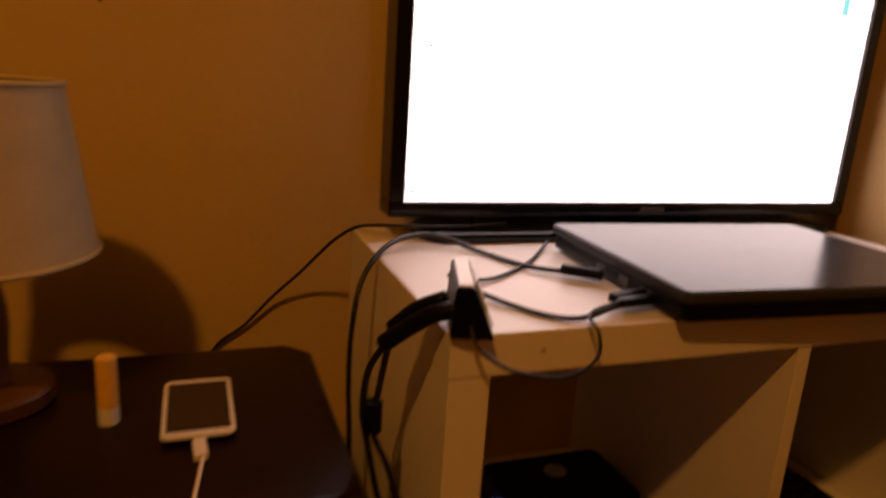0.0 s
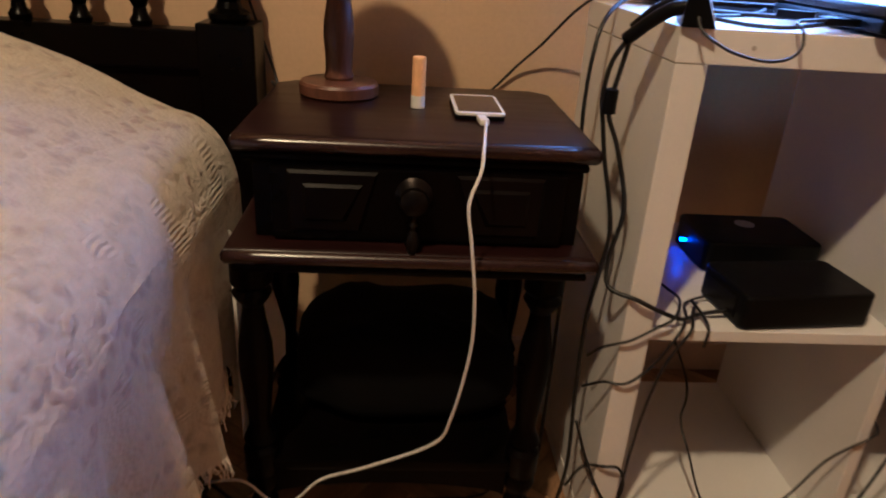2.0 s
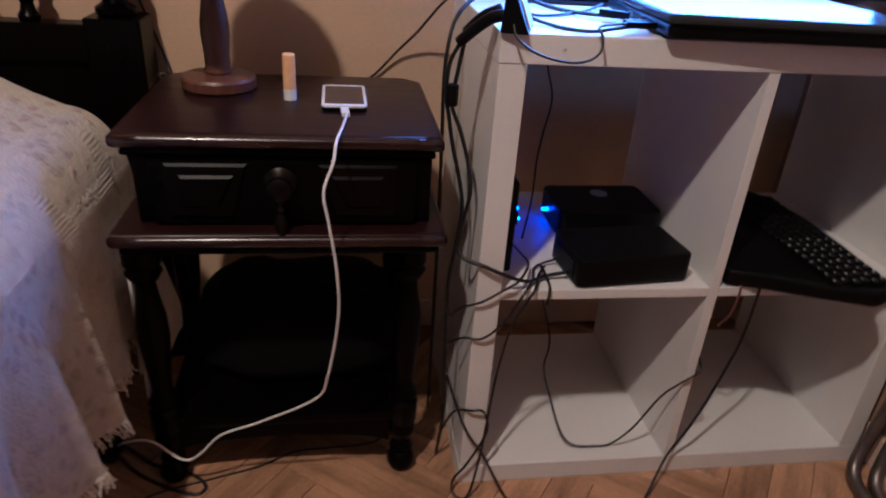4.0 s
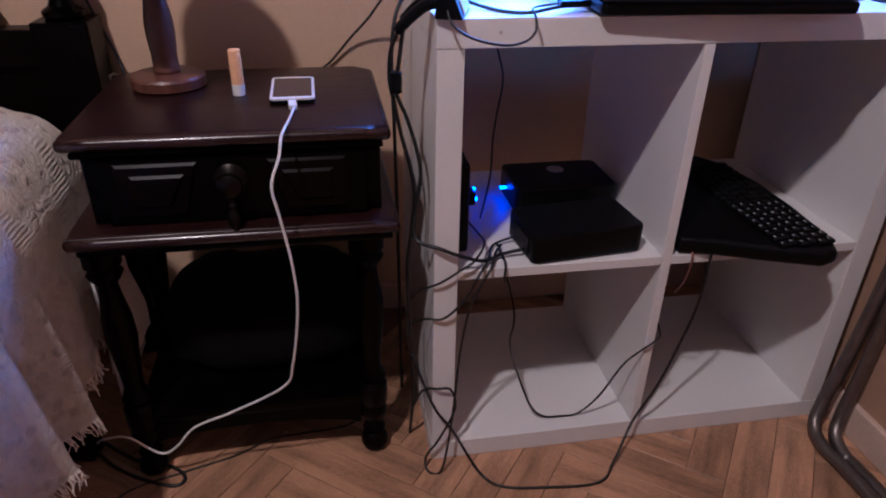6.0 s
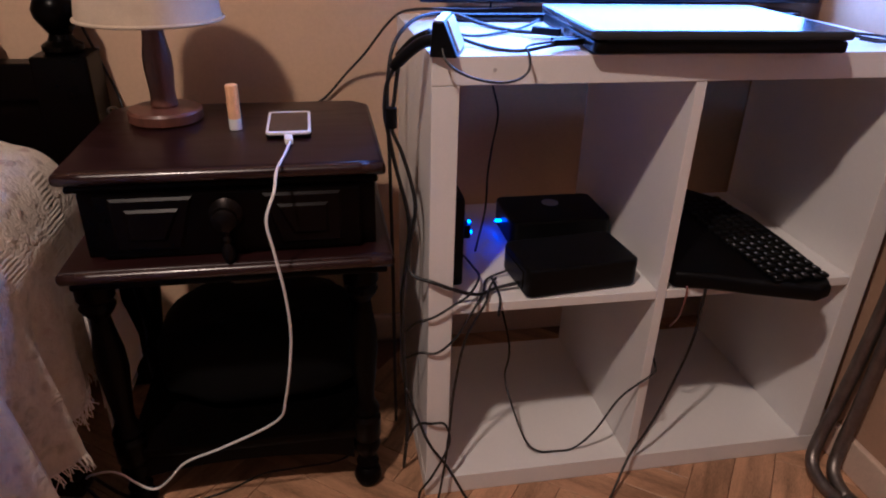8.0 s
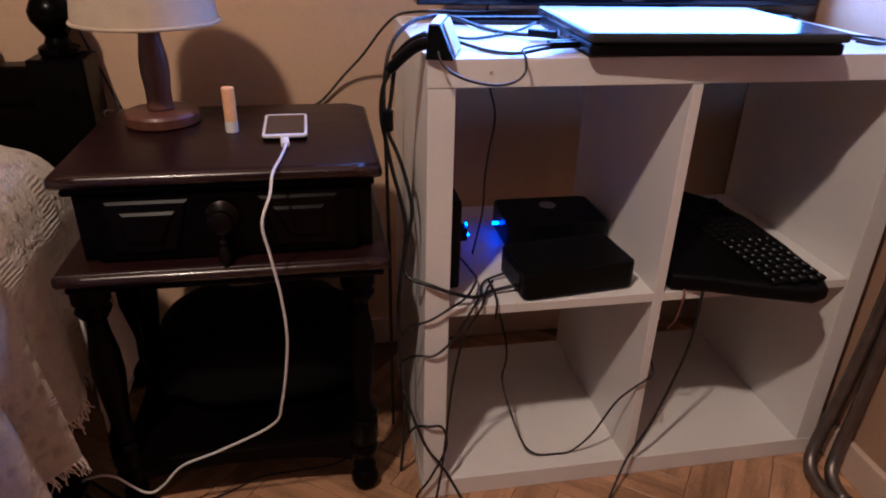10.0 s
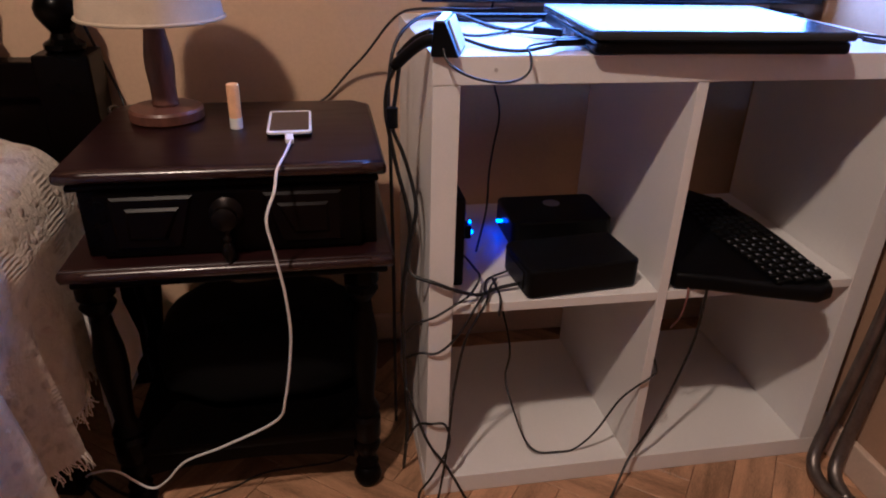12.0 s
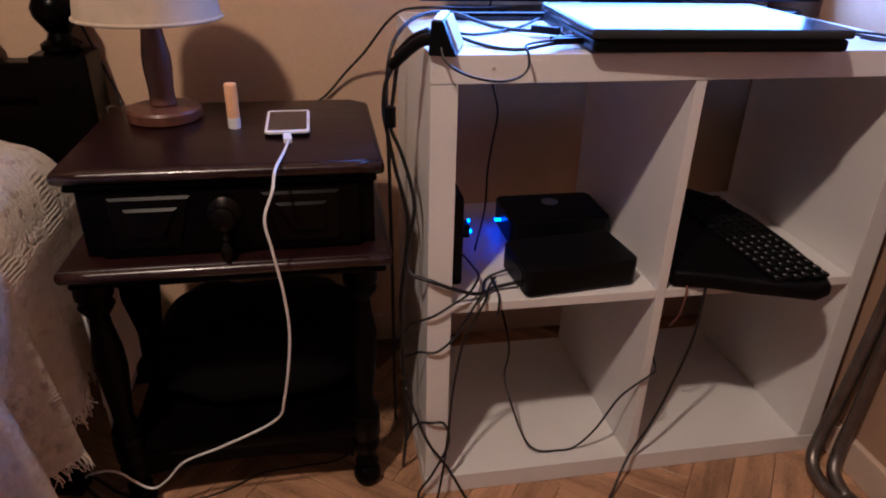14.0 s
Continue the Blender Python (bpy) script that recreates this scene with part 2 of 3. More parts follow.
def slab(outline, z0, z1, bevel=0.003, seg=2):
    """An upright prism over a plan outline, with rounded edges."""
    bm = bmesh.new()
    f = bm.faces.new([bm.verts.new((x, y, z0)) for x, y in outline])
    up = bmesh.ops.extrude_face_region(bm, geom=[f])
    bmesh.ops.translate(bm, vec=(0, 0, z1 - z0), verts=[v for v in up["geom"] if isinstance(v, bmesh.types.BMVert)])
    bmesh.ops.recalc_face_normals(bm, faces=bm.faces)
    if bevel:
        flat = [e for e in bm.edges if abs(e.verts[0].co.z - e.verts[1].co.z) < 1e-6]
        bmesh.ops.bevel(bm, geom=flat, offset=bevel, segments=seg, profile=0.5, affect="EDGES")
    return bm


def about(x, y, z, deg, axis="Z"):
    return Matrix.Translation((x, y, z)) @ Matrix.Rotation(radians(deg), 4, axis) @ Matrix.Translation((-x, -y, -z))


# ---- the room ----
WY, WX = 0.505, 0.802
part_wall = part("wall_north", box(-3.2, WX + 0.1, WY, WY + 0.1, -0.06, 2.8, 0), WALL)
tagged(part_wall, "cream painted plaster wall with faint marks", "wall", kind="structure")
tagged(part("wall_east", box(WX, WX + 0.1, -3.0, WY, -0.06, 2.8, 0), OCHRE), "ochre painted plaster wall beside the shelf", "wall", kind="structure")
# Out of view; they close the room and are dark to limit bounce.
tagged(part("wall_west", box(-3.3, -3.2, -3.1, WY + 0.1, -0.06, 2.8, 0), FARWALL), "unseen wall coloured dark to cut bounced light", "wall", kind="structure")
tagged(part("wall_south", box(-3.2, WX + 0.1, -3.1, -3.0, -0.06, 2.8, 0), FARWALL), "unseen wall coloured dark to cut bounced light", "wall", kind="structure")
tagged(part("ceiling", box(-3.3, WX + 0.1, -3.1, WY + 0.1, 2.8, 2.9, 0), CEILING), "unseen ceiling coloured dark to cut bounced light", "ceiling", kind="structure")
floor = tagged(part("floor", box(-3.2, WX, -3.0, WY, -0.06, -0.003, 0), GROUT), "varnished wooden parquet floor laid on the slant", "floor", kind="structure")
tagged(part("baseboard", box(WX - 0.014, WX, -3.0, WY - 0.014, 0, 0.07, 0.004), SKIRTING), "cream painted skirting board along the wall", "skirting", kind="structure")
tagged(part("baseboard", box(-3.2, WX, WY - 0.014, WY, 0, 0.07, 0.004), SKIRTING), "cream painted skirting board along the wall", "skirting", kind="structure")

single("wall_nail", lathe([(0.0017, 0), (0.0017, 0.0015), (0.0003, 0.002)], (-0.297, WY, 1.028), 12, Matrix.Rotation(radians(90), 4, "X")), BLACK, "small dark nail head in the cream wall", "nail")

# ---- white cube shelf ----
S, T, D, O = 0.765, 0.038, 0.016, 0.3365
shelf = thing("cube_shelf", (S / 2, 0.195, 0), "white laminate cube shelf with four open compartments", "shelf")
part("top_panel", box(0, S, 0, 0.39, S - T, S, 0.0015), LAMINATE, shelf)
part("bottom_panel", box(0, S, 0, 0.39, 0, T, 0.0015), LAMINATE, shelf)
part("side_panel", box(0.0008, T, 0.0006, 0.39, T + 0.0006, S - T - 0.0006, 0.0012), LAMINATE, shelf)
part("side_panel", box(S - T, S - 0.0008, 0.0006, 0.39, T + 0.0006, S - T - 0.0006, 0.0012), LAMINATE, shelf)
part("divider", box(T + O, T + O + D, 0.001, 0.389, T + 0.0006, S - T - 0.0006, 0.0010), LAMINATE, shelf)
for x in (T + 0.0005, T + O + D + 0.0005):
    part("middle_shelf", box(x, x + O - 0.001, 0.0015, 0.389, T + O, T + O + D, 0.0010), LAMINATE, shelf)

part("dowel_cap", lathe([(0.0026, 0), (0.0026, 0.0012), (0.0003, 0.0013)], (0.084, 0.0003, 0.747), 12, Matrix.Rotation(radians(90), 4, "X")), JOINT, shelf, "small grey dowel cap")

# ---- dark nightstand ----
NX0, NX1, NY0, NY1, NZ = -0.487, -0.060, 0.008, 0.344, 0.625
night = thing("nightstand", ((NX0 + NX1) / 2, 0.17, 0), "dark-stained wooden nightstand with turned legs and one drawer", "nightstand")


def plate(z0, z1, grow=0.0, cut=0.028, out=0.0, front=0.0):
    x0, x1, y0, y1 = NX0 - grow - out, NX1 + grow + out * 0.7, NY0 - grow - front, NY1
    return slab([(x0, y0), (x1, y0), (x1, y1 - cut), (x1 - cut, y1), (x0 + cut, y1), (x0, y1 - cut)], z0, z1, (z1 - z0) * 0.42, 4)


part("top", plate(NZ - 0.022, NZ), DARKWOOD, night)
for z, out, front in ((NZ - 0.0105, 0.0, 0.0), (0.4845, 0.012, 0.026)):
    left, right, y = NX0 + 0.004 - out, NX1 - 0.004 + out * 0.7, NY0 + 0.0035 - front
    part("front_edge", tube([(left, y, z), ((left + right) / 2, y - 0.0002, z), (right, y, z)], 0.0086, 6, 16), EDGEWOOD, night, "rounded varnished front edge")
# Mouldings, case, legs and lower shelf carry their shade in the base colour.
part("top_moulding", plate(NZ - 0.034, NZ - 0.0225, -0.010), SHADEDWOOD, night)
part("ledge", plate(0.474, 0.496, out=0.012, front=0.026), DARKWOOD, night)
part("ledge_moulding", plate(0.460, 0.4735, -0.010, out=0.012, front=0.026), SHADEDWOOD, night)
part("drawer_case", box(NX0 + 0.022, NX1 - 0.014, NY0 + 0.014, NY1 - 0.02, 0.4965, NZ - 0.0345, 0.002), SHADEDWOOD, night)
drawer = part("drawer_front", box(NX0 + 0.044, NX1 - 0.036, NY0 + 0.002, NY0 + 0.0135, 0.499, NZ - 0.0355, 0.003), SHADEDWOOD, night)


def raised_panel(x0, x1, z0, z1, y, side):
    """A raised field with a stepped, slanted frame."""
    bm = bmesh.new()
    for k, (ins, out) in enumerate(((0, 0), (0.0035, 0.0035), (0.0150, 0.004), (0.0185, 0.0075), (0.0280, 0.0080))):
        s0 = 0.02 if side < 0 else 0.0
        s1 = 0.02 if side > 0 else 0.0
        bm.verts.new((x0 + ins * 1.2, y - out, z1 - ins))
        bm.verts.new((x1 - ins * 1.2, y - out, z1 - ins))
        bm.verts.new((x1 - ins * 1.2 - s0, y - out, z0 + ins))
        bm.verts.new((x0 + ins * 1.2 + s1, y - out, z0 + ins))
    bm.verts.ensure_lookup_table()
    for k in range(4):
        for i in range(4):
            a, b = 4 * k + i, 4 * k + (i + 1) % 4
            bm.faces.new((bm.verts[a], bm.verts[b], bm.verts[b + 4], bm.verts[a + 4]))
    bm.faces.new([bm.verts[16 + i] for i in range(4)])
    bmesh.ops.recalc_face_normals(bm, faces=bm.faces)
    return bm


part("raised_panel", raised_panel(-0.424, -0.318, 0.510, 0.5855, NY0 + 0.0018, -1), PANELWOOD, drawer)
part("raised_panel", raised_panel(-0.228, -0.122, 0.510, 0.5855, NY0 + 0.0018, 1), PANELWOOD, drawer)
knob_turn = Matrix.Rotation(radians(90), 4, "X")
part("knob", lathe([(0.021, 0), (0.0225, 0.004), (0.018, 0.008), (0.010, 0.012), (0.011, 0.018), (0.017, 0.024), (0.016, 0.030), (0.009, 0.034), (0.001, 0.035)], (-0.277, NY0 + 0.0015, 0.560), 24, knob_turn), BRONZE, drawer, "dark metal rosette knob")
pull = lathe([(0.0015, -0.046), (0.006, -0.041), (0.0095, -0.031), (0.008, -0.022), (0.004, -0.014), (0.006, -0.008), (0.0035, -0.003), (0.005, 0.004)], (-0.277, NY0 - 0.020, 0.538), 16)
part("drop_pull", pull, BRONZE, drawer, "dark metal drop pull")
LEG = [(0.010, 0.0), (0.021, 0.006), (0.025, 0.018), (0.021, 0.032), (0.013, 0.039), (0.016, 0.044), (0.020, 0.050), (0.017, 0.056), (0.014, 0.066),
       (0.021, 0.080), (0.024, 0.092), (0.020, 0.104), (0.025, 0.112), (0.025, 0.150), (0.019, 0.158), (0.024, 0.168), (0.020, 0.178), (0.015, 0.190),
       (0.016, 0.210), (0.020, 0.250), (0.0235, 0.290), (0.0225, 0.325), (0.016, 0.365), (0.014, 0.385), (0.022, 0.396), (0.026, 0.404), (0.021, 0.413), (0.027, 0.420), (0.027, 0.4595)]
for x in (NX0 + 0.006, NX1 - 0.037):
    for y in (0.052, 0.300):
        part("leg", lathe(LEG, (x, y, 0)), SHADEDWOOD, night)


def apron(y, z_end, z_mid, z_top):
    """A board with a bowed lower edge."""
    bm = bmesh.new()
    x0, x1, n = NX0 + 0.018, NX1 - 0.060, 20
    rows = []
    for i in range(n + 1):
        u = i / n
        x = x0 + (x1 - x0) * u
        z = z_end + (z_mid - z_end) * math.sin(math.pi * u) ** 0.6
        rows.append([bm.verts.new((x, y + dy, zz)) for dy, zz in ((0, z), (0, z_top), (0.014, z_top), (0.014, z))])
    for a, b in zip(rows, rows[1:]):
        for k in range(4):
            bm.faces.new((a[k], a[(k + 1) % 4], b[(k + 1) % 4], b[k]))
    bm.faces.new(rows[0])
    bm.faces.new(rows[-1][::-1])
    bmesh.ops.recalc_face_normals(bm, faces=bm.faces)
    return bm


part("lower_apron", apron(0.040, 0.070, 0.092, 0.118), SHADEDWOOD, night)
part("lower_shelf", box(NX0 + 0.002, NX1 - 0.045, 0.036, NY1 - 0.035, 0.1185, 0.135, 0.003), SHADEDWOOD, night)
bag = thing("cloth_bag", (-0.27, 0.22, 0.135), "slumped black cloth bag on the lower nightstand shelf", "bag")


def slumped(x0, x1, y0, y1, z0, z1):
    """A soft, sagging sack on a flat support."""
    bm = bmesh.new()
    bmesh.ops.create_uvsphere(bm, u_segments=40, v_segments=24, radius=1)
    for v in bm.verts:
        x, y, z = (math.copysign(abs(c) ** 0.55, c) for c in v.co)
        p = Vector(((x0 + x1) / 2 + x * (x1 - x0) / 2, (y0 + y1) / 2 + y * (y1 - y0) / 2, (z0 + z1) / 2 + z * (z1 - z0) / 2))
        q = noise.noise(p * 11) * 0.018 + noise.noise(p * 34) * 0.006
        v.co = p + Vector((q, q * 0.6, q if z > 0 else 0))
        v.co.z = max(z0, v.co.z)
    return bm


part("sack", slumped(-0.452, -0.098, 0.105, 0.335, 0.1355, 0.292), CLOTH, bag)
part("strap", tube([(-0.34, 0.16, 0.290), (-0.31, 0.14, 0.318), (-0.25, 0.135, 0.322), (-0.20, 0.15, 0.300)], 0.007, 8, 8, flat=0.35), CLOTH, bag)

# ---- table lamp ----
LX, LY = -0.384, 0.242
lamp = thing("table_lamp", (LX, LY, NZ), "unlit table lamp with turned wooden stem and cream fabric shade", "lamp")
part("base", lathe([(0.052, 0), (0.056, 0.003), (0.056, 0.016), (0.053, 0.020), (0.020, 0.022), (0.001, 0.022)], (LX, LY, NZ), 40), REDWOOD, lamp)
part("stem", lathe([(0.019, 0.021), (0.021, 0.026), (0.019, 0.034), (0.019, 0.050), (0.0215, 0.080), (0.021, 0.100), (0.016, 0.130), (0.0145, 0.150), (0.017, 0.175), (0.019, 0.188), (0.012, 0.193), (0.011, 0.235), (0.001, 0.236)], (LX, LY, NZ)), REDWOOD, lamp)


def shade_body(r0, z0, r1, z1, steps=96):
    bm = bmesh.new()
    rings = []
    for r, z, k in ((r0 - 0.002, z0, 0), (r0, z0, 0), (r1, z1, 0), (r1 - 0.002, z1, 0)):
        rings.append([bm.verts.new(((r + 0.0006 * math.sin(i * math.pi)) * math.cos(2 * math.pi * i / steps), (r + 0.0006 * (i % 2)) * math.sin(2 * math.pi * i / steps), z)) for i in range(steps)])
    for j in range(4):
        a, b = rings[j], rings[(j + 1) % 4]
        for i in range(steps):
            bm.faces.new((a[i], a[(i + 1) % steps], b[(i + 1) % steps], b[i]))
    bmesh.ops.recalc_face_normals(bm, faces=bm.faces)
    bm.transform(Matrix.Translation((LX, LY, NZ)))
    return bm


def ring(cx, cy, z, r, wire, steps=64):
    bm = tube([(cx + r * math.cos(2 * math.pi * i / steps), cy + r * math.sin(2 * math.pi * i / steps), z) for i in range(steps + 1)], wire, 1, 8)
    return bm


shade = part("shade", shade_body(0.103, 0.153, 0.082, 0.312), SHADE, lamp, "cream fabric lamp shade")
part("lower_rim", ring(LX, LY, NZ + 0.155, 0.1035, 0.0028), SHADE, shade)
part("upper_rim", ring(LX, LY, NZ + 0.311, 0.0825, 0.0028), SHADE, shade)

# ---- lip balm and phone ----
balm = thing("lip_balm", (-0.2725, 0.179, NZ), "orange lip balm stick with a white end standing upright", "lip balm")
part("sleeve", lathe([(0.0088, 0.017), (0.0093, 0.018), (0.0093, 0.066), (0.0085, 0.068), (0.0005, 0.0682)], (-0.2725, 0.179, NZ)), ORANGE, balm)
part("cap", lathe([(0.0085, 0.0), (0.0095, 0.001), (0.0095, 0.0168), (0.0090, 0.0172), (0.0005, 0.0173)], (-0.2725, 0.179, NZ)), WHITEPLASTIC, balm, "white cap end")
PM = Matrix.Translation((0.0004, -0.013, 0)) @ about(-0.193, 0.193, NZ, 0.5)
phone = thing("smartphone", (-0.193, 0.180, NZ), "white smartphone with a dark screen lying charging on the nightstand", "phone")


def rounded(x0, x1, y0, y1, r, n=5):
    out = []
    for cx, cy, a in ((x1 - r, y1 - r, 0), (x0 + r, y1 - r, 90), (x0 + r, y0 + r, 180), (x1 - r, y0 + r, 270)):
        out += [(cx + r * math.cos(radians(a + 90 * i / n)), cy + r * math.sin(radians(a + 90 * i / n))) for i in range(n + 1)]
    return out


def turned(bm, m):
    bm.transform(m)
    return bm


part("back_cover", turned(slab(rounded(-0.2255, -0.1605, 0.134, 0.252, 0.008), NZ, NZ + 0.0058, 0.001), PM), BLACK, phone, "black back cover")
part("front_frame", turned(slab(rounded(-0.2260, -0.1600, 0.1335, 0.2525, 0.008), NZ + 0.0059, NZ + 0.0095, 0.0010), PM), WHITEPLASTIC, phone)
part("screen", turned(slab(rounded(-0.2215, -0.1645, 0.1430, 0.2430, 0.002), NZ + 0.0096, NZ + 0.0100, 0), PM), PHONEGLASS, phone, "dark glass screen")

# ---- television ----
TX0, TX1, TY, TZ0, TZ1 = 0.031, 0.776, 0.316, 0.792, 1.226
TVM = about(0.40, 0.316, 0, -0.3)
tv = thing("television", (0.42, 0.35, S), "black flat television showing a bright white screen on the shelf", "television")
b = 0.020
bezel = bmesh.new()
box(TX0, TX1, TY, TY + 0.05, TZ0, TZ0 + b, 0.003, bm=bezel)
box(TX0, TX1, TY, TY + 0.05, TZ1 - b, TZ1, 0.003, bm=bezel)
box(TX0, TX0 + b, TY, TY + 0.05, TZ0 + b, TZ1 - b, 0.002, bm=bezel)
box(TX1 - b, TX1, TY, TY + 0.05, TZ0 + b, TZ1 - b, 0.002, bm=bezel)
bezel.transform(TVM)
bez = part("bezel", bezel, GLOSSBLACK, tv)
part("maker_mark", turned(box(0.395, 0.435, TY - 0.0006, TY + 0.001, TZ0 + 0.007, TZ0 + 0.014, 0.0003), TVM), JOINTDARK, bez, "small grey mark")
screen = part("screen", turned(box(TX0 + b, TX1 - b, TY + 0.006, TY + 0.02, TZ0 + b, TZ1 - b, 0), TVM), SCREEN, tv, "lit white screen")
part("screen_mark", turned(slab(rounded(0.698, 0.710, TY + 0.0045, TY + 0.0055, 0.0004), 1.088, 1.113, 0), TVM), TEALGLOW, screen, "small teal mark on the screen")
for mx, mz in ((0.072, 0.998), (0.067, 0.936), (0.058, 0.822)):
    part("speck", turned(box(mx, mx + 0.005, TY + 0.0045, TY + 0.0055, mz, mz + 0.003, 0), TVM), BLACK, screen, "dark speck on the screen")
part("back_shell", turned(box(TX0 + 0.02, TX1 - 0.02, TY + 0.0505, TY + 0.075, TZ0 + 0.02, TZ1 - 0.02, 0.008), TVM), BLACK, tv)
part("neck", turned(box(0.33, 0.51, TY + 0.012, TY + 0.05, S + 0.010, TZ0 + 0.004, 0.003), TVM), BLACK, tv)
part("foot", turned(slab(rounded(0.070, 0.74, 0.282, 0.385, 0.04), S, S + 0.014, 0.004), TVM), GLOSSBLACK, tv)

# ---- laptop ----
LM = about(0.206, -0.022, 0, -3.0)
laptop = thing("laptop", (0.43, 0.14, S), "closed black laptop with glossy lid lying on the shelf", "laptop")
lx0, lx1, ly0, ly1 = 0.206, 0.572, -0.022, 0.254
part("base", turned(slab(rounded(lx0 + 0.004, lx1 - 0.004, ly0 + 0.004, ly1 - 0.004, 0.009), S + 0.004, S + 0.020, 0.004), LM), BLACK, laptop)
part("lid", turned(slab(rounded(lx0, lx1, ly0, ly1, 0.009), S + 0.0215, S + 0.034, 0.004), LM), LID, laptop, "glossy dark lid reflecting the screen")
for fx, fy in ((0.24, 0.06), (0.540, 0.07), (0.24, 0.225), (0.540, 0.225)):
    part("rubber_foot", turned(slab(rounded(fx - 0.012, fx + 0.012, fy - 0.006, fy + 0.006, 0.003), S, S + 0.0045, 0), LM), BLACK, laptop)
for k, yy in enumerate((0.035, 0.075, 0.120)):
    part("port", turned(box(lx0 + 0.0025, lx0 + 0.006, yy, yy + 0.018, S + 0.008, S + 0.016, 0.0004), LM), JOINTDARK, laptop, "dark port")
part("front_seam", turned(box(lx0 + 0.02, lx1 - 0.02, ly0 + 0.0005, ly0 + 0.01, S + 0.0200, S + 0.0216, 0), LM), BLACK, laptop)


# ---- bed ----
bed = thing("bed", (-1.2, -0.6, 0), "bed made up with a cream crochet bedspread with fringe", "bed")
part("mattress", box(-2.05, -0.632, -1.95, 0.215, 0.26, 0.535, 0.06, seg=4), SHEET, bed)
part("side_rail", box(-2.02, -0.64, -1.95, 0.395, 0.13, 0.2595, 0.004), SHADEDWOOD, bed)
for x in (-1.98, -0.74):
    for y in (-1.90, 0.14):
        part("leg", box(x, x + 0.06, y, y + 0.06, 0, 0.1295, 0.004), SHADEDWOOD, bed)


def top_height(x, y):
    d = max(0.0, -0.585 - x)
    return 0.574 + 0.140 * (1 - math.exp(-(d / 0.21) ** 1.3)) * (0.80 + 0.20 * max(0, min(1, (y + 0.9) / 0.7)))


def spread():
    """The bedspread: a rise over the pillows, a rounded edge and a side that falls in folds."""
    bm = bmesh.new()
    rows = []
    ny, nx = 190, 130
    for j in range(ny + 1):
        y = -1.9 + 2.13 * j / ny
        row = []
        for i in range(nx + 1):
            u = i / nx
            if u < 0.45:
                x = -2.0 + 1.385 * (u / 0.45)
                z = top_height(x, y) + 0.012
            else:
                v = (u - 0.45) / 0.55
                a = min(1, v / 0.36)
                hang = max(0, (v - 0.36) / 0.64)
                x = -0.615 + 0.085 * math.sin(a * math.pi / 2)
                z = top_height(-0.615, y) + 0.012 - 0.125 * (1 - math.cos(a * math.pi / 2)) - (0.222 + 0.01 * min(1, max(0, 0.1 - y) / 0.35)) * hang
                fold = 0.031 * math.sin(y * 47 + 2.0 * math.sin(y * 9)) + 0.008 * math.sin(y * 103 + 1.0)
                x += fold * hang ** 0.6 * 0.8 + 0.012 * hang + 0.012 * hang * max(0, min(1, (0.02 - y) / 0.5))
                z += 0.010 * math.sin(y * 21) * hang
            if y > -0.07:
                x = min(x, -0.530 + (x + 0.530) * 0.25)
            q = noise.noise(Vector((x * 6, y * 6, 0.3))) * 0.008 + noise.noise(Vector((x * 25, y * 25, 1.3))) * 0.003
            row.append(bm.verts.new((x + (min(q, 0.002) if u > 0.6 else 0), y, z + (q if u < 0.6 else 0))))
        rows.append(row)
    for a, b2 in zip(rows, rows[1:]):
        for i in range(nx):
            bm.faces.new((a[i], a[i + 1], b2[i + 1], b2[i]))
    hem = [r[-1].co.copy() for r in rows]
    bmesh.ops.solidify(bm, geom=list(bm.faces), thickness=0.005)
    bmesh.ops.recalc_face_normals(bm, faces=bm.faces)
    return bm, hem


cloth, hem = spread()
bedspread = tagged(part("bedspread", cloth, LINEN), "cream crochet bedspread with faded floral pattern and fringe", "bedspread")
fringe = bmesh.new()
rng = random.Random(4)
for a, b2 in zip(hem, hem[1:]):
    if a.y < -0.75:
        continue
    for k in range(5):
        q = a.lerp(b2, (k + rng.random()) / 5) + Vector((rng.uniform(-0.003, 0.003), 0, 0.004))
        dx, dy, drop = rng.uniform(-0.006, 0.012), rng.uniform(-0.012, 0.012), rng.uniform(0.016, 0.030)
        tube([q, q + Vector((dx * 0.4 + 0.002, dy * 0.3, -drop * 0.5)), q + Vector((dx, dy, -drop))], 0.0009, 2, 4, bm=fringe)
tagged(part("fringe", fringe, LINEN, bedspread, "knotted cotton fringe"), kind="stuff")
flap = bmesh.new()
grid = []
for i in range(13):
    u = i / 12
    col = []
    for k in range(15):
        v = k / 14
        x = -0.535 + (0.046 + 0.042 * min(1, v * 1.3)) * u + 0.003 * math.sin(7 * u + 4 * v)
        y = 0.125 - 0.022 * u + 0.003 * math.sin(9 * u + 1)
        z = 0.455 - (0.300 - 0.115 * u) * v + 0.005 * math.sin(8 * u)
        col.append(flap.verts.new((x, y, z)))
    grid.append(col)
for a, b2 in zip(grid, grid[1:]):
    for k in range(14):
        flap.faces.new((a[k], a[k + 1], b2[k + 1], b2[k]))
bmesh.ops.solidify(flap, geom=list(flap.faces), thickness=0.004)
bmesh.ops.recalc_face_normals(flap, faces=flap.faces)
part("corner_flap", flap, SHEET, bedspread, "plain white corner hanging behind the nightstand leg")
fold_line = [(-1.05, 0.226, 0.722), (-0.93, 0.228, 0.703), (-0.81, 0.230, 0.660), (-0.71, 0.230, 0.598), (-0.642, 0.228, 0.558), (-0.590, 0.226, 0.530), (-0.574, 0.224, 0.450)]
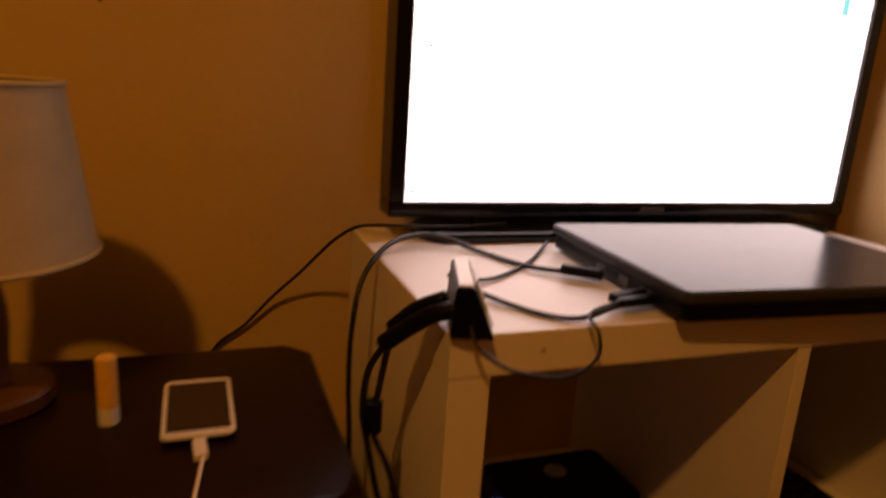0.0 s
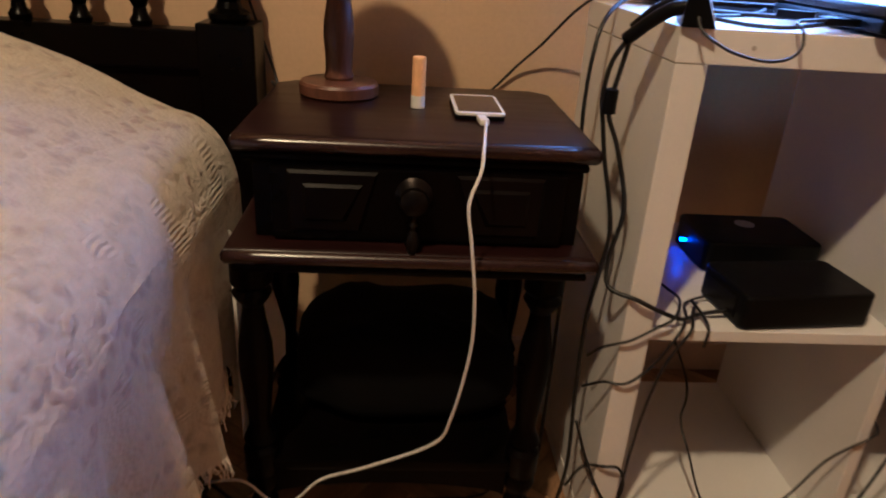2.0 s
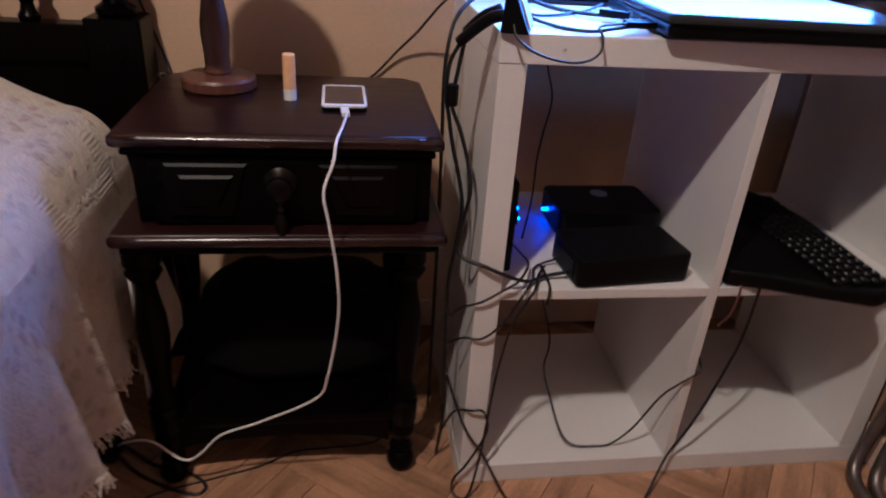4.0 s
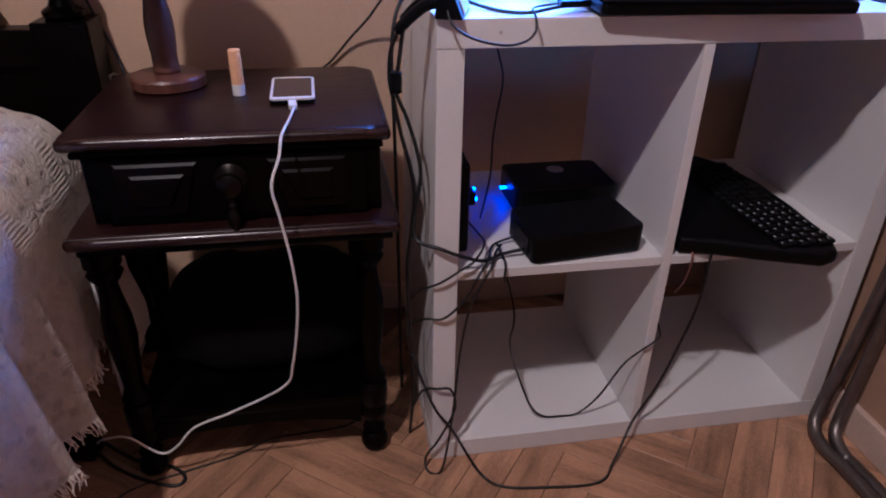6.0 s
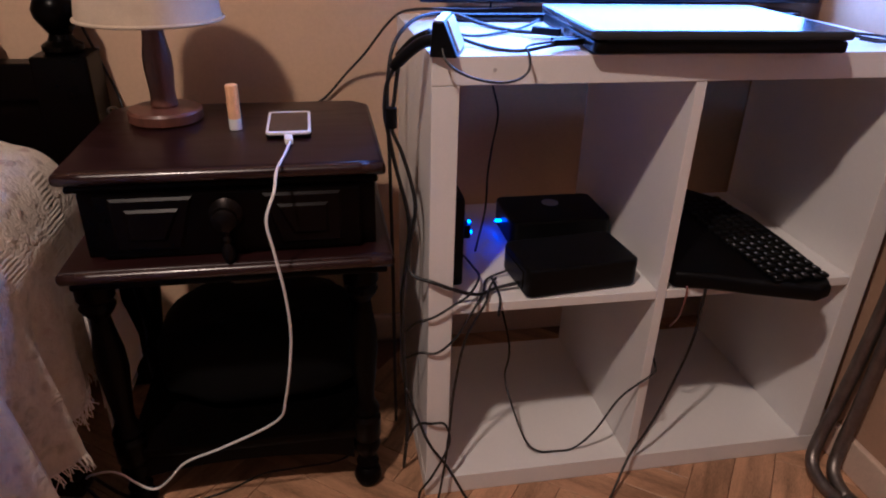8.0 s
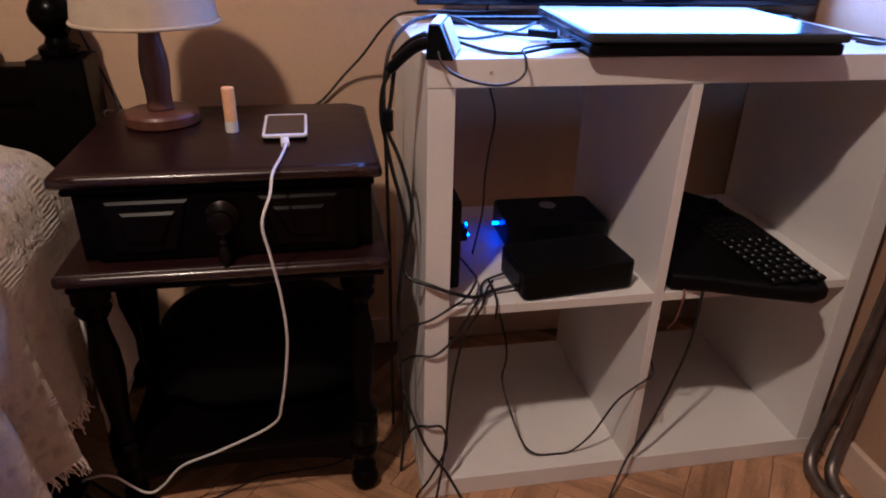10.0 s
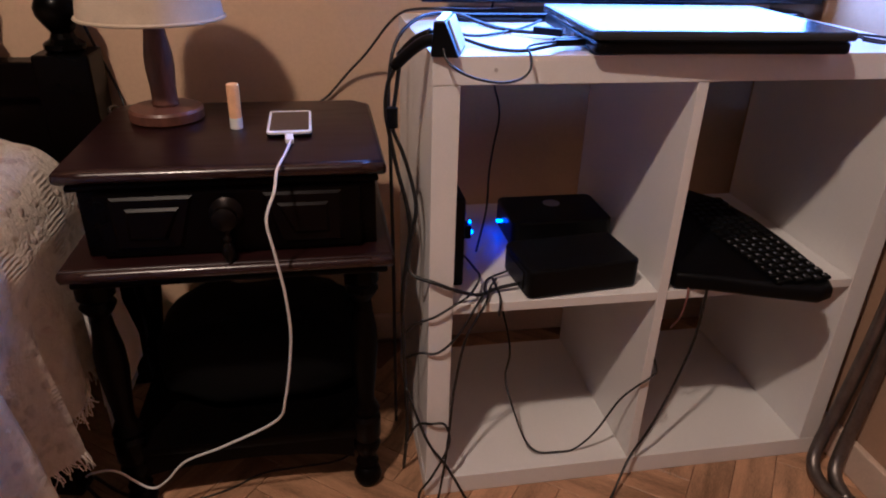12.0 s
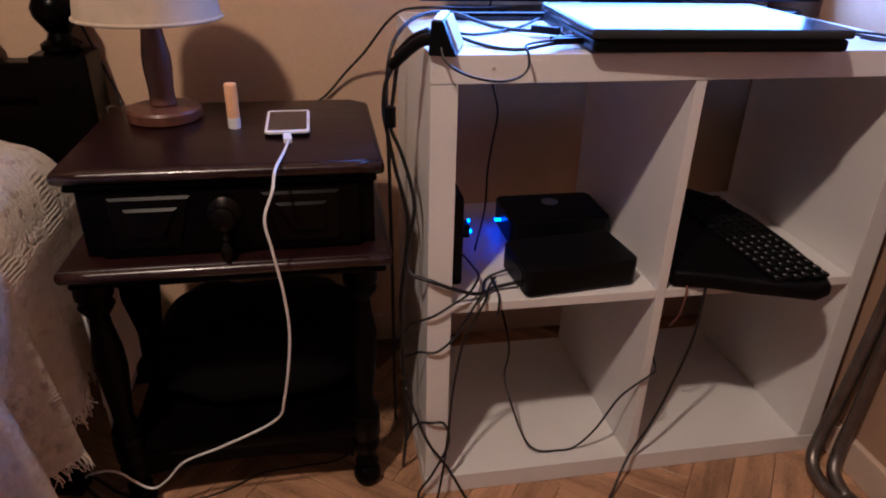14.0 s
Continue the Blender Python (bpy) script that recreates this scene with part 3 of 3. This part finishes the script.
sheet = tagged(part("bed_sheet", tube([(x, y + 0.012, z - 0.004) for x, y, z in fold_line], 0.008, 8, 10, flat=0.55), SHEET), "white bed sheet edge showing behind the bedspread", "sheet")
part("hanging_side", box(-0.5120, -0.5065, 0.070, 0.232, 0.145, 0.458, 0.002), SHEET, sheet)
# ---- headboard ----
HX, HY = -0.579, 0.440
head = thing("headboard", (-1.3, HY, 0), "dark-stained wooden headboard with turned posts and spindles", "headboard")
part("post", box(HX - 0.046, HX + 0.046, HY - 0.042, HY + 0.045, 0, 0.694, 0.004), SHADEDWOOD, head)
part("post_finial", lathe([(0.030, 0.6945), (0.034, 0.7), (0.034, 0.708), (0.022, 0.716), (0.018, 0.726), (0.026, 0.738), (0.036, 0.754), (0.038, 0.768), (0.031, 0.784), (0.020, 0.794), (0.024, 0.804), (0.033, 0.828), (0.036, 0.863), (0.030, 0.908), (0.020, 0.943), (0.026, 0.958), (0.033, 0.978), (0.033, 0.998), (0.022, 1.018), (0.001, 1.028)], (HX, HY, 0)), SHADEDWOOD, head)
part("lower_board", box(-2.0, HX - 0.0465, HY - 0.012, HY + 0.018, 0.20, 0.616, 0.003), SHADEDWOOD, head)
part("rail", box(-2.0, HX - 0.0465, HY - 0.024, HY + 0.026, 0.6165, 0.680, 0.004), SHADEDWOOD, head)
part("upper_rail", box(-2.0, HX - 0.036, HY - 0.022, HY + 0.024, 0.905, 0.965, 0.005), SHADEDWOOD, head)
for k in range(14):
    part("spindle", lathe([(0.016, 0.6805), (0.018, 0.6889), (0.012, 0.6979), (0.010, 0.7091), (0.018, 0.7259), (0.021, 0.7393), (0.018, 0.7539), (0.010, 0.7707), (0.013, 0.7875), (0.019, 0.8155), (0.016, 0.8547), (0.010, 0.8771), (0.017, 0.8905), (0.016, 0.9045)], (HX - 0.142 - 0.0945 * k, HY, 0), 20), SHADEDWOOD, head)

# ---- things on the shelf ----
drive = thing("external_drive", (0.24, 0.06, T + O + D), "matt black external drive box lying on the shelf", "external drive")
ZS = T + O + D
DM = about(0.245, 0.06, 0, 6)
part("case", turned(slab(rounded(0.150, 0.342, 0.010, 0.122, 0.012), ZS + 0.002, ZS + 0.050, 0.004), DM), BLACK, drive)
part("base_strip", turned(slab(rounded(0.158, 0.334, 0.018, 0.114, 0.010), ZS, ZS + 0.0025, 0), DM), BLACK, drive)
part("port_panel", turned(box(0.1485, 0.1505, 0.03, 0.10, ZS + 0.010, ZS + 0.040, 0.0005), DM), BLACK, drive, "matt black port panel")
drive2 = thing("set_top_box", (0.27, 0.26, ZS), "black box with round badge standing behind the drive", "set-top box")
part("case", slab(rounded(0.176, 0.362, 0.175, 0.300, 0.014), ZS + 0.002, ZS + 0.052, 0.004), BLACK, drive2)
part("base_strip", slab(rounded(0.184, 0.354, 0.183, 0.292, 0.010), ZS, ZS + 0.0025, 0), BLACK, drive2)
part("badge", lathe([(0.016, 0), (0.016, 0.0006), (0.001, 0.0007)], (0.272, 0.258, ZS + 0.052)), GREYPLASTIC, drive2, "round grey badge")
router = thing("modem", (0.055, 0.15, ZS), "upright black modem against the shelf side", "modem")
part("case", box(0.042, 0.066, 0.06, 0.245, ZS, ZS + 0.150, 0.006), BLACK, router)
part("indicator", box(0.165, 0.1768, 0.246, 0.251, ZS + 0.023, ZS + 0.027, 0.0008), LED, drive2, "blue indicator light")
connector = part("connector", box(0.0662, 0.1035, 0.182, 0.208, 0.414, 0.438, 0.002), BLACK, router, "black connector block")
for xx, yy, zz in ((0.1020, 0.194, 0.4384), (0.1038, 0.184, 0.423)):
    part("indicator", box(xx, xx + 0.0030, yy, yy + 0.007, zz, zz + 0.0035, 0.0006), LED, connector, "blue indicator light")
for k in range(6):
    part("vent_slot", box(0.0655, 0.0665, 0.085 + 0.022 * k, 0.097 + 0.022 * k, ZS + 0.09, ZS + 0.13, 0.0002), GLOSSBLACK, router)


# ---- keyboard ----
kb = thing("keyboard", (0.53, 0.13, ZS), "black ergonomic keyboard lying askew over the shelf edge", "keyboard")
deck = slab([(0.402, 0.004), (0.470, -0.012), (0.535, -0.036), (0.640, -0.070), (0.672, -0.060), (0.690, -0.025), (0.692, 0.080), (0.684, 0.180), (0.655, 0.270), (0.610, 0.315), (0.520, 0.330), (0.420, 0.318), (0.400, 0.290)], ZS, ZS + 0.026, 0.008, 3)
for v in deck.verts:
    v.co.x = 0.402 + (v.co.x - 0.402) * 0.87
    if v.co.z > ZS + 0.010:
        v.co.z += 0.050 * (v.co.y + 0.07)
part("body", deck, BLACK, kb)
keymesh = None
rng = random.Random(7)
legends = bmesh.new()
for r in range(17):
    for c in range(6):
        kx, ky = 0.552 + 0.0168 * c - 0.0016 * r, -0.040 + 0.0178 * r + 0.004 * (c % 2)
        kz = ZS + 0.0265 + 0.050 * (ky + 0.07) + 0.0008 * math.sin(r * 0.5)
        if keymesh is None:
            key = part("key", slab(rounded(-0.0070, 0.0070, -0.0074, 0.0074, 0.002, 2), 0, 0.0065, 0.0015, 1), KEYCAP)
            keymesh = key.data
            key.parent = kb
        else:
            key = new("key", keymesh)
            key.parent = kb
        key.location = Vector((kx, ky, kz)) - BASE[kb.name]
        w, h = rng.uniform(0.0022, 0.0046), rng.uniform(0.0022, 0.0050)
        # Rows further back get no legends, imitating the shade that hides them.
        if r < 8:
            box(kx - 0.004, kx - 0.004 + w, ky - 0.001, ky - 0.001 + h, kz + 0.0063, kz + 0.0069, 0, bm=legends)
part("key_legends", legends, LEGEND, kb, "pale key markings")


# ---- chair beside the shelf ----
chair = thing("folding_chair", (0.79, -0.35, 0), "folded tubular steel chair with brown seat against the wall", "chair")
for dx, dy in ((0.0, 0.0), (0.024, -0.027)):
    part("frame_tube", tube([(0.788, -0.030 + dy, 0.620), (0.784, -0.030 + dy, 0.400), (0.774 + dx * 0.3, -0.030 + dy, 0.260), (0.759 + dx * 0.7, -0.030 + dy, 0.140), (0.738 + dx, -0.036 + dy, 0.062), (0.722 + dx, -0.054 + dy, 0.026), (0.715 + dx, -0.098 + dy, 0.0135), (0.720 + dx, -0.190, 0.0125), (0.728 + dx, -0.70, 0.0125)], 0.0118, 8, 14), STEEL, chair)
part("seat", slab(rounded(-0.37, -0.055, 0.385, 0.80, 0.05), 0, 0.030, 0.010, 3), VINYL, chair, "brown seat panel")
seat_panel = chair.children[-1]
seat_panel.matrix_basis = Matrix.Translation(-BASE[chair.name]) @ Matrix(((0, 0, 1, 0.770), (1, 0, 0, 0), (0, 1, 0, 0), (0, 0, 0, 1))) @ Matrix.Translation(BASE[chair.name])
# ---- cables ----


def cable(label, points, radius=0.0022, mat=CABLE, per=8, name="cable"):
    return tagged(part(name, tube(points, radius, per, 8), mat), label, "cable")


charge = thing("charging_cable", (-0.19, 0.09, NZ), "white charging cable hanging from the phone to the floor", "cable")
part("wire", tube([(-0.189, 0.088, 0.6310), (-0.195, 0.040, 0.6285), (-0.203, -0.022, 0.6285), (-0.207, -0.046, 0.609), (-0.219, -0.060, 0.575), (-0.213, -0.062, 0.531), (-0.204, -0.060, 0.461), (-0.203, -0.055, 0.385), (-0.219, -0.045, 0.279), (-0.239, -0.030, 0.225), (-0.325, -0.006, 0.164), (-0.390, 0.010, 0.126), (-0.424, 0.016, 0.086), (-0.445, 0.020, 0.067), (-0.461, 0.020, 0.070), (-0.478, 0.020, 0.087), (-0.494, 0.020, 0.105), (-0.514, 0.024, 0.110), (-0.548, 0.040, 0.092), (-0.573, 0.078, 0.052), (-0.586, 0.104, 0.026)], 0.0020), WHITECABLE, charge)
part("plug", turned(box(-0.197, -0.185, 0.089, 0.119, NZ + 0.001, NZ + 0.0085, 0.002), about(-0.19, 0.10, 0, 4)), WHITEPLASTIC, charge, "white connector")
extension = thing("extension_socket", (-0.62, 0.11, 0), "black extension socket on the floor by the bed", "socket")
part("body", turned(box(-0.665, -0.585, 0.090, 0.130, 0.001, 0.040, 0.006), about(-0.62, 0.11, 0, -12)), BLACK, extension)
part("cord", tube([(-0.59, 0.10, 0.012), (-0.553, 0.066, 0.004), (-0.502, 0.031, 0.003), (-0.444, 0.006, 0.003), (-0.428, 0.022, 0.003), (-0.455, 0.050, 0.004), (-0.52, 0.075, 0.006), (-0.58, 0.12, 0.010)], 0.003), CABLE, extension)
cable("thin dark cable lying across the floor under the nightstand", [(-0.090, 0.180, 0.002), (-0.137, 0.112, 0.002), (-0.222, 0.100, 0.002), (-0.285, 0.094, 0.002), (-0.346, 0.062, 0.002), (-0.428, 0.037, 0.002), (-0.52, 0.005, 0.002), (-0.56, -0.06, 0.002)], 0.0018)
cable("black cable running down the wall behind the nightstand", [(0.190, 0.318, 0.783), (0.124, 0.310, 0.782), (0.060, 0.305, 0.784), (0.024, 0.335, 0.779), (0.002, 0.372, 0.768), (-0.018, 0.410, 0.742), (-0.036, 0.440, 0.712), (-0.056, 0.466, 0.680), (-0.090, 0.488, 0.640), (-0.130, 0.497, 0.594), (-0.172, 0.498, 0.560), (-0.205, 0.498, 0.48), (-0.210, 0.498, 0.30)], 0.0024)
cable("thick black cable over the shelf corner", [(0.207, 0.121, 0.773), (0.154, 0.163, 0.770), (0.121, 0.239, 0.769), (0.085, 0.278, 0.778), (0.045, 0.272, 0.780), (0.006, 0.245, 0.772), (-0.024, 0.215, 0.745), (-0.036, 0.200, 0.700), (-0.038, 0.200, 0.640), (-0.036, 0.195, 0.560), (-0.034, 0.190, 0.40), (-0.032, 0.19, 0.15), (-0.03, 0.20, 0.004)], 0.0031)
cable("black cable across the shelf top", [(0.042, 0.128, 0.776), (0.075, 0.130, 0.769), (0.108, 0.144, 0.768), (0.161, 0.189, 0.768), (0.200, 0.235, 0.769), (0.222, 0.262, 0.772)], 0.0022)
cable("black laptop power cable across the shelf top", [(0.032, 0.070, 0.785), (0.057, 0.083, 0.772), (0.081, 0.050, 0.768), (0.102, 0.022, 0.768), (0.126, 0.012, 0.769), (0.160, 0.020, 0.773), (0.206, 0.032, 0.777)], 0.0026)
cable("thin dark cable looping over the shelf front edge", [(0.012, -0.004, 0.785), (0.014, -0.016, 0.766), (0.026, -0.030, 0.754), (0.049, -0.034, 0.744), (0.082, -0.034, 0.738), (0.108, -0.030, 0.741), (0.122, -0.026, 0.752), (0.124, -0.018, 0.768), (0.124, -0.002, 0.776), (0.150, 0.014, 0.778), (0.207, 0.030, 0.780)], 0.0017)
for k, (px, py) in enumerate(((0.172, 0.135), (0.168, 0.022), (0.170, 0.036))):
    m = about(px, py, 0.778, (-38, 8, 12)[k])
    tagged(part("cable_plug", turned(box(px, px + 0.044, py - 0.0045, py + 0.0045, 0.7725 - 0.002 * (k == 0), 0.7815, 0.002), m), BLACK), "black cable plug pushed into the laptop side", "plug", "laptop plugs")
adapter = thing("power_adapter", (0.012, 0.02, S), "black power adapter with white top and side on the shelf", "power adapter")
AM = about(0.004, -0.008, 0, -17)


def prism(section, y0, y1, bevel=0.0):
    """A bar along y over an (x, z) section."""
    bm = bmesh.new()
    f = bm.faces.new([bm.verts.new((x, y0, z)) for x, z in section])
    up = bmesh.ops.extrude_face_region(bm, geom=[f])
    bmesh.ops.translate(bm, vec=(0, y1 - y0, 0), verts=[v for v in up["geom"] if isinstance(v, bmesh.types.BMVert)])
    bmesh.ops.recalc_face_normals(bm, faces=bm.faces)
    if bevel:
        bmesh.ops.bevel(bm, geom=list(bm.edges), offset=bevel, segments=2, profile=0.6, affect="EDGES")
    return bm


part("body", turned(prism(((-0.004, S), (0.032, S), (0.014, S + 0.043), (-0.001, S + 0.043)), -0.008, 0.078, 0.002), AM), BLACK, adapter)
part("top_cover", turned(prism(((0.0010, S + 0.0434), (0.0128, S + 0.0434), (0.0128, S + 0.0448), (0.0010, S + 0.0448)), -0.005, 0.074, 0.0004), AM), WHITEPLASTIC, adapter, "white top cover")
part("side_cover", turned(prism(((0.0312, S + 0.004), (0.0151, S + 0.0424), (0.0167, S + 0.0431), (0.0328, S + 0.0047)), 0.012, 0.074, 0.0004), AM), WHITEPLASTIC, adapter, "sloping white side cover")
plugs = tube([(0.006, 0.004, 0.785), (-0.010, 0.014, 0.780), (-0.026, 0.026, 0.766), (-0.044, 0.044, 0.744)], 0.0078, 5, 12)
part("strain_plug", plugs, BLACK, adapter, "black angled plug")
part("strain_plug", tube([(0.002, 0.022, 0.790), (-0.018, 0.034, 0.778), (-0.036, 0.048, 0.756)], 0.0068, 5, 12), BLACK, adapter, "black angled plug")
bundle = thing("hanging_cable", (-0.045, 0.05, 0.4), "black power cord with bead hanging beside the shelf", "cable")
part("wire", tube([(-0.043, 0.044, 0.743), (-0.053, 0.055, 0.715), (-0.055, 0.062, 0.675), (-0.049, 0.062, 0.640), (-0.040, 0.060, 0.594), (-0.028, 0.055, 0.546), (-0.022, 0.050, 0.502), (-0.028, 0.050, 0.437), (-0.034, 0.050, 0.370), (-0.030, 0.055, 0.25), (-0.026, 0.05, 0.12), (-0.03, 0.07, 0.004)], 0.0030), CABLE, bundle)
part("bead", lathe([(0.003, 0), (0.0085, 0.002), (0.0085, 0.030), (0.003, 0.032)], (-0.047, 0.056, 0.655), 16), BLACK, bundle, "black ferrite bead")
cable("black cord bending from beside the shelf into the compartment", [(-0.036, 0.048, 0.752), (-0.042, 0.056, 0.700), (-0.047, 0.056, 0.659), (-0.033, 0.050, 0.622), (-0.020, 0.040, 0.576), (-0.016, 0.030, 0.537), (-0.026, 0.026, 0.476), (-0.024, 0.012, 0.445), (0.008, -0.008, 0.438), (0.040, -0.006, 0.422), (0.080, 0.010, 0.402), (0.114, 0.031, 0.399), (0.150, 0.034, 0.404)], 0.0030)
cable("thin black cable swagged over the shelf side", [(-0.030, 0.03, 0.330), (-0.020, 0.004, 0.361), (0.008, -0.008, 0.378), (0.040, -0.008, 0.398), (0.063, -0.004, 0.412), (0.090, 0.050, 0.410), (0.091, 0.100, 0.402), (0.085, 0.150, 0.398)], 0.0020)
cable("thin black cable swagged over the shelf side", [(-0.030, 0.03, 0.280), (-0.012, 0.004, 0.306), (0.015, -0.008, 0.312), (0.044, -0.010, 0.341), (0.070, -0.010, 0.390), (0.090, 0.020, 0.399), (0.108, 0.067, 0.396), (0.150, 0.083, 0.402)], 0.0020)
cable("black cable hanging down the shelf front to the floor", [(0.120, 0.060, 0.400), (0.103, 0.030, 0.402), (0.088, -0.006, 0.396), (0.074, -0.010, 0.372), (0.056, -0.012, 0.330), (0.043, -0.012, 0.244), (0.036, -0.014, 0.151), (0.028, -0.022, 0.080), (0.012, -0.034, 0.006), (-0.010, -0.030, 0.003), (-0.012, -0.012, 0.020), (0.010, -0.014, 0.060), (0.036, -0.018, 0.130), (0.030, -0.012, 0.168), (0.008, -0.008, 0.170), (-0.014, 0.015, 0.150), (-0.03, 0.03, 0.10)], 0.0022)
cable("short black cable end over the middle shelf edge", [(0.112, 0.060, 0.404), (0.113, 0.020, 0.402), (0.112, -0.003, 0.396), (0.110, -0.006, 0.370)], 0.0022)
cable("black cable behind the boxes in the shelf compartment", [(0.168, 0.372, 0.80), (0.167, 0.395, 0.72), (0.166, 0.330, 0.654), (0.172, 0.300, 0.605), (0.164, 0.300, 0.540), (0.159, 0.300, 0.489), (0.150, 0.270, 0.430), (0.109, 0.164, 0.398)], 0.0020)
cable("thin black cable drooping in the lower compartment", [(0.180, 0.385, 0.30), (0.177, 0.150, 0.220), (0.161, 0.100, 0.170), (0.164, 0.060, 0.140), (0.188, 0.040, 0.072), (0.212, 0.030, 0.047), (0.250, 0.030, 0.041), (0.283, 0.030, 0.044), (0.314, 0.020, 0.090), (0.343, 0.008, 0.167), (0.366, -0.003, 0.205), (0.388, -0.006, 0.226), (0.398, 0.004, 0.240), (0.41, 0.10, 0.26), (0.43, 0.38, 0.28)], 0.0019)
cable("long black cable looping from the compartment along the floor", [(0.479, 0.062, 0.397), (0.462, 0.010, 0.398), (0.455, -0.006, 0.385), (0.462, 0.008, 0.285), (0.440, 0.006, 0.190), (0.405, -0.008, 0.117), (0.367, -0.020, 0.056), (0.320, -0.065, 0.012), (0.279, -0.100, 0.003), (0.185, -0.096, 0.003), (0.110, -0.082, 0.003), (0.076, -0.050, 0.010), (0.034, -0.026, 0.086), (0.004, -0.014, 0.130), (-0.014, 0.012, 0.170), (-0.03, 0.03, 0.22)], 0.0024)
cable("reddish thin cable over the middle shelf edge", [(0.430, 0.080, 0.393), (0.425, 0.010, 0.396), (0.423, -0.005, 0.388), (0.425, 0.004, 0.34), (0.428, 0.03, 0.30)], 0.0018, VINYL)
cable("black cable looped beside the laptop", [(0.640, 0.105, 0.778), (0.700, 0.120, 0.771), (0.740, 0.105, 0.768), (0.735, 0.070, 0.768), (0.690, 0.050, 0.769), (0.654, 0.050, 0.774)], 0.0022)
cable("black cable leading off the shelf corner", [(0.650, 0.085, 0.776), (0.700, 0.070, 0.769), (0.720, 0.030, 0.769), (0.728, -0.004, 0.767), (0.735, -0.020, 0.745), (0.745, -0.030, 0.68), (0.775, -0.02, 0.55)], 0.0022)
cable("dark lamp cord on the wall beside the headboard", [(-0.400, 0.288, 0.624), (-0.445, 0.262, 0.6225), (-0.473, 0.272, 0.6225), (-0.492, 0.320, 0.622), (-0.505, 0.400, 0.606), (-0.510, 0.470, 0.580), (-0.522, 0.496, 0.612), (-0.543, 0.498, 0.676), (-0.566, 0.498, 0.749), (-0.60, 0.498, 0.86)], 0.0024)

# ---- parquet ----


PW, PN = 0.068, 5
near_mesh, rest = None, bmesh.new()
for i in range(-60, 60):
    for j in range(-14, 14):
        for flip in (0, 1):
            if flip == 0:
                u, v, a = i * PW + j * 2 * PN * PW * 0.5, i * PW - j * PN * PW, 0
                u, v = u + PN * PW / 2, v + PW / 2
            else:
                u, v, a = i * PW + j * PN * PW, i * PW - j * PN * PW, 90
                u, v = u + PN * PW + PW / 2 - PN * PW - PW, v + PN * PW / 2 + 0.0
            th = radians(52)
            x, y = u * math.cos(th) - v * math.sin(th), u * math.sin(th) + v * math.cos(th)
            if not (-3.2 < x < 0.86 and -3.0 < y < 0.52):
                continue
            tilt = pose(x, y, -0.012, 0, 0, a + 52)
            if -0.95 < x < 0.86 and -0.75 < y < 0.52:
                if near_mesh is None:
                    first = part("plank", box(-PN * PW / 2 + 0.0006, PN * PW / 2 - 0.0006, -PW / 2 + 0.0006, PW / 2 - 0.0006, 0, 0.012, 0.0008, seg=1), PLANK)
                    near_mesh, pl = first.data, first
                else:
                    pl = new("plank", near_mesh)
                pl.parent = floor
                pl.matrix_basis = tilt
            else:
                box(-PN * PW / 2 + 0.0006, PN * PW / 2 - 0.0006, -PW / 2 + 0.0006, PW / 2 - 0.0006, 0, 0.012, 0, m=tilt, bm=rest)
tagged(part("plank_field", rest, PLANK, floor), kind="stuff")
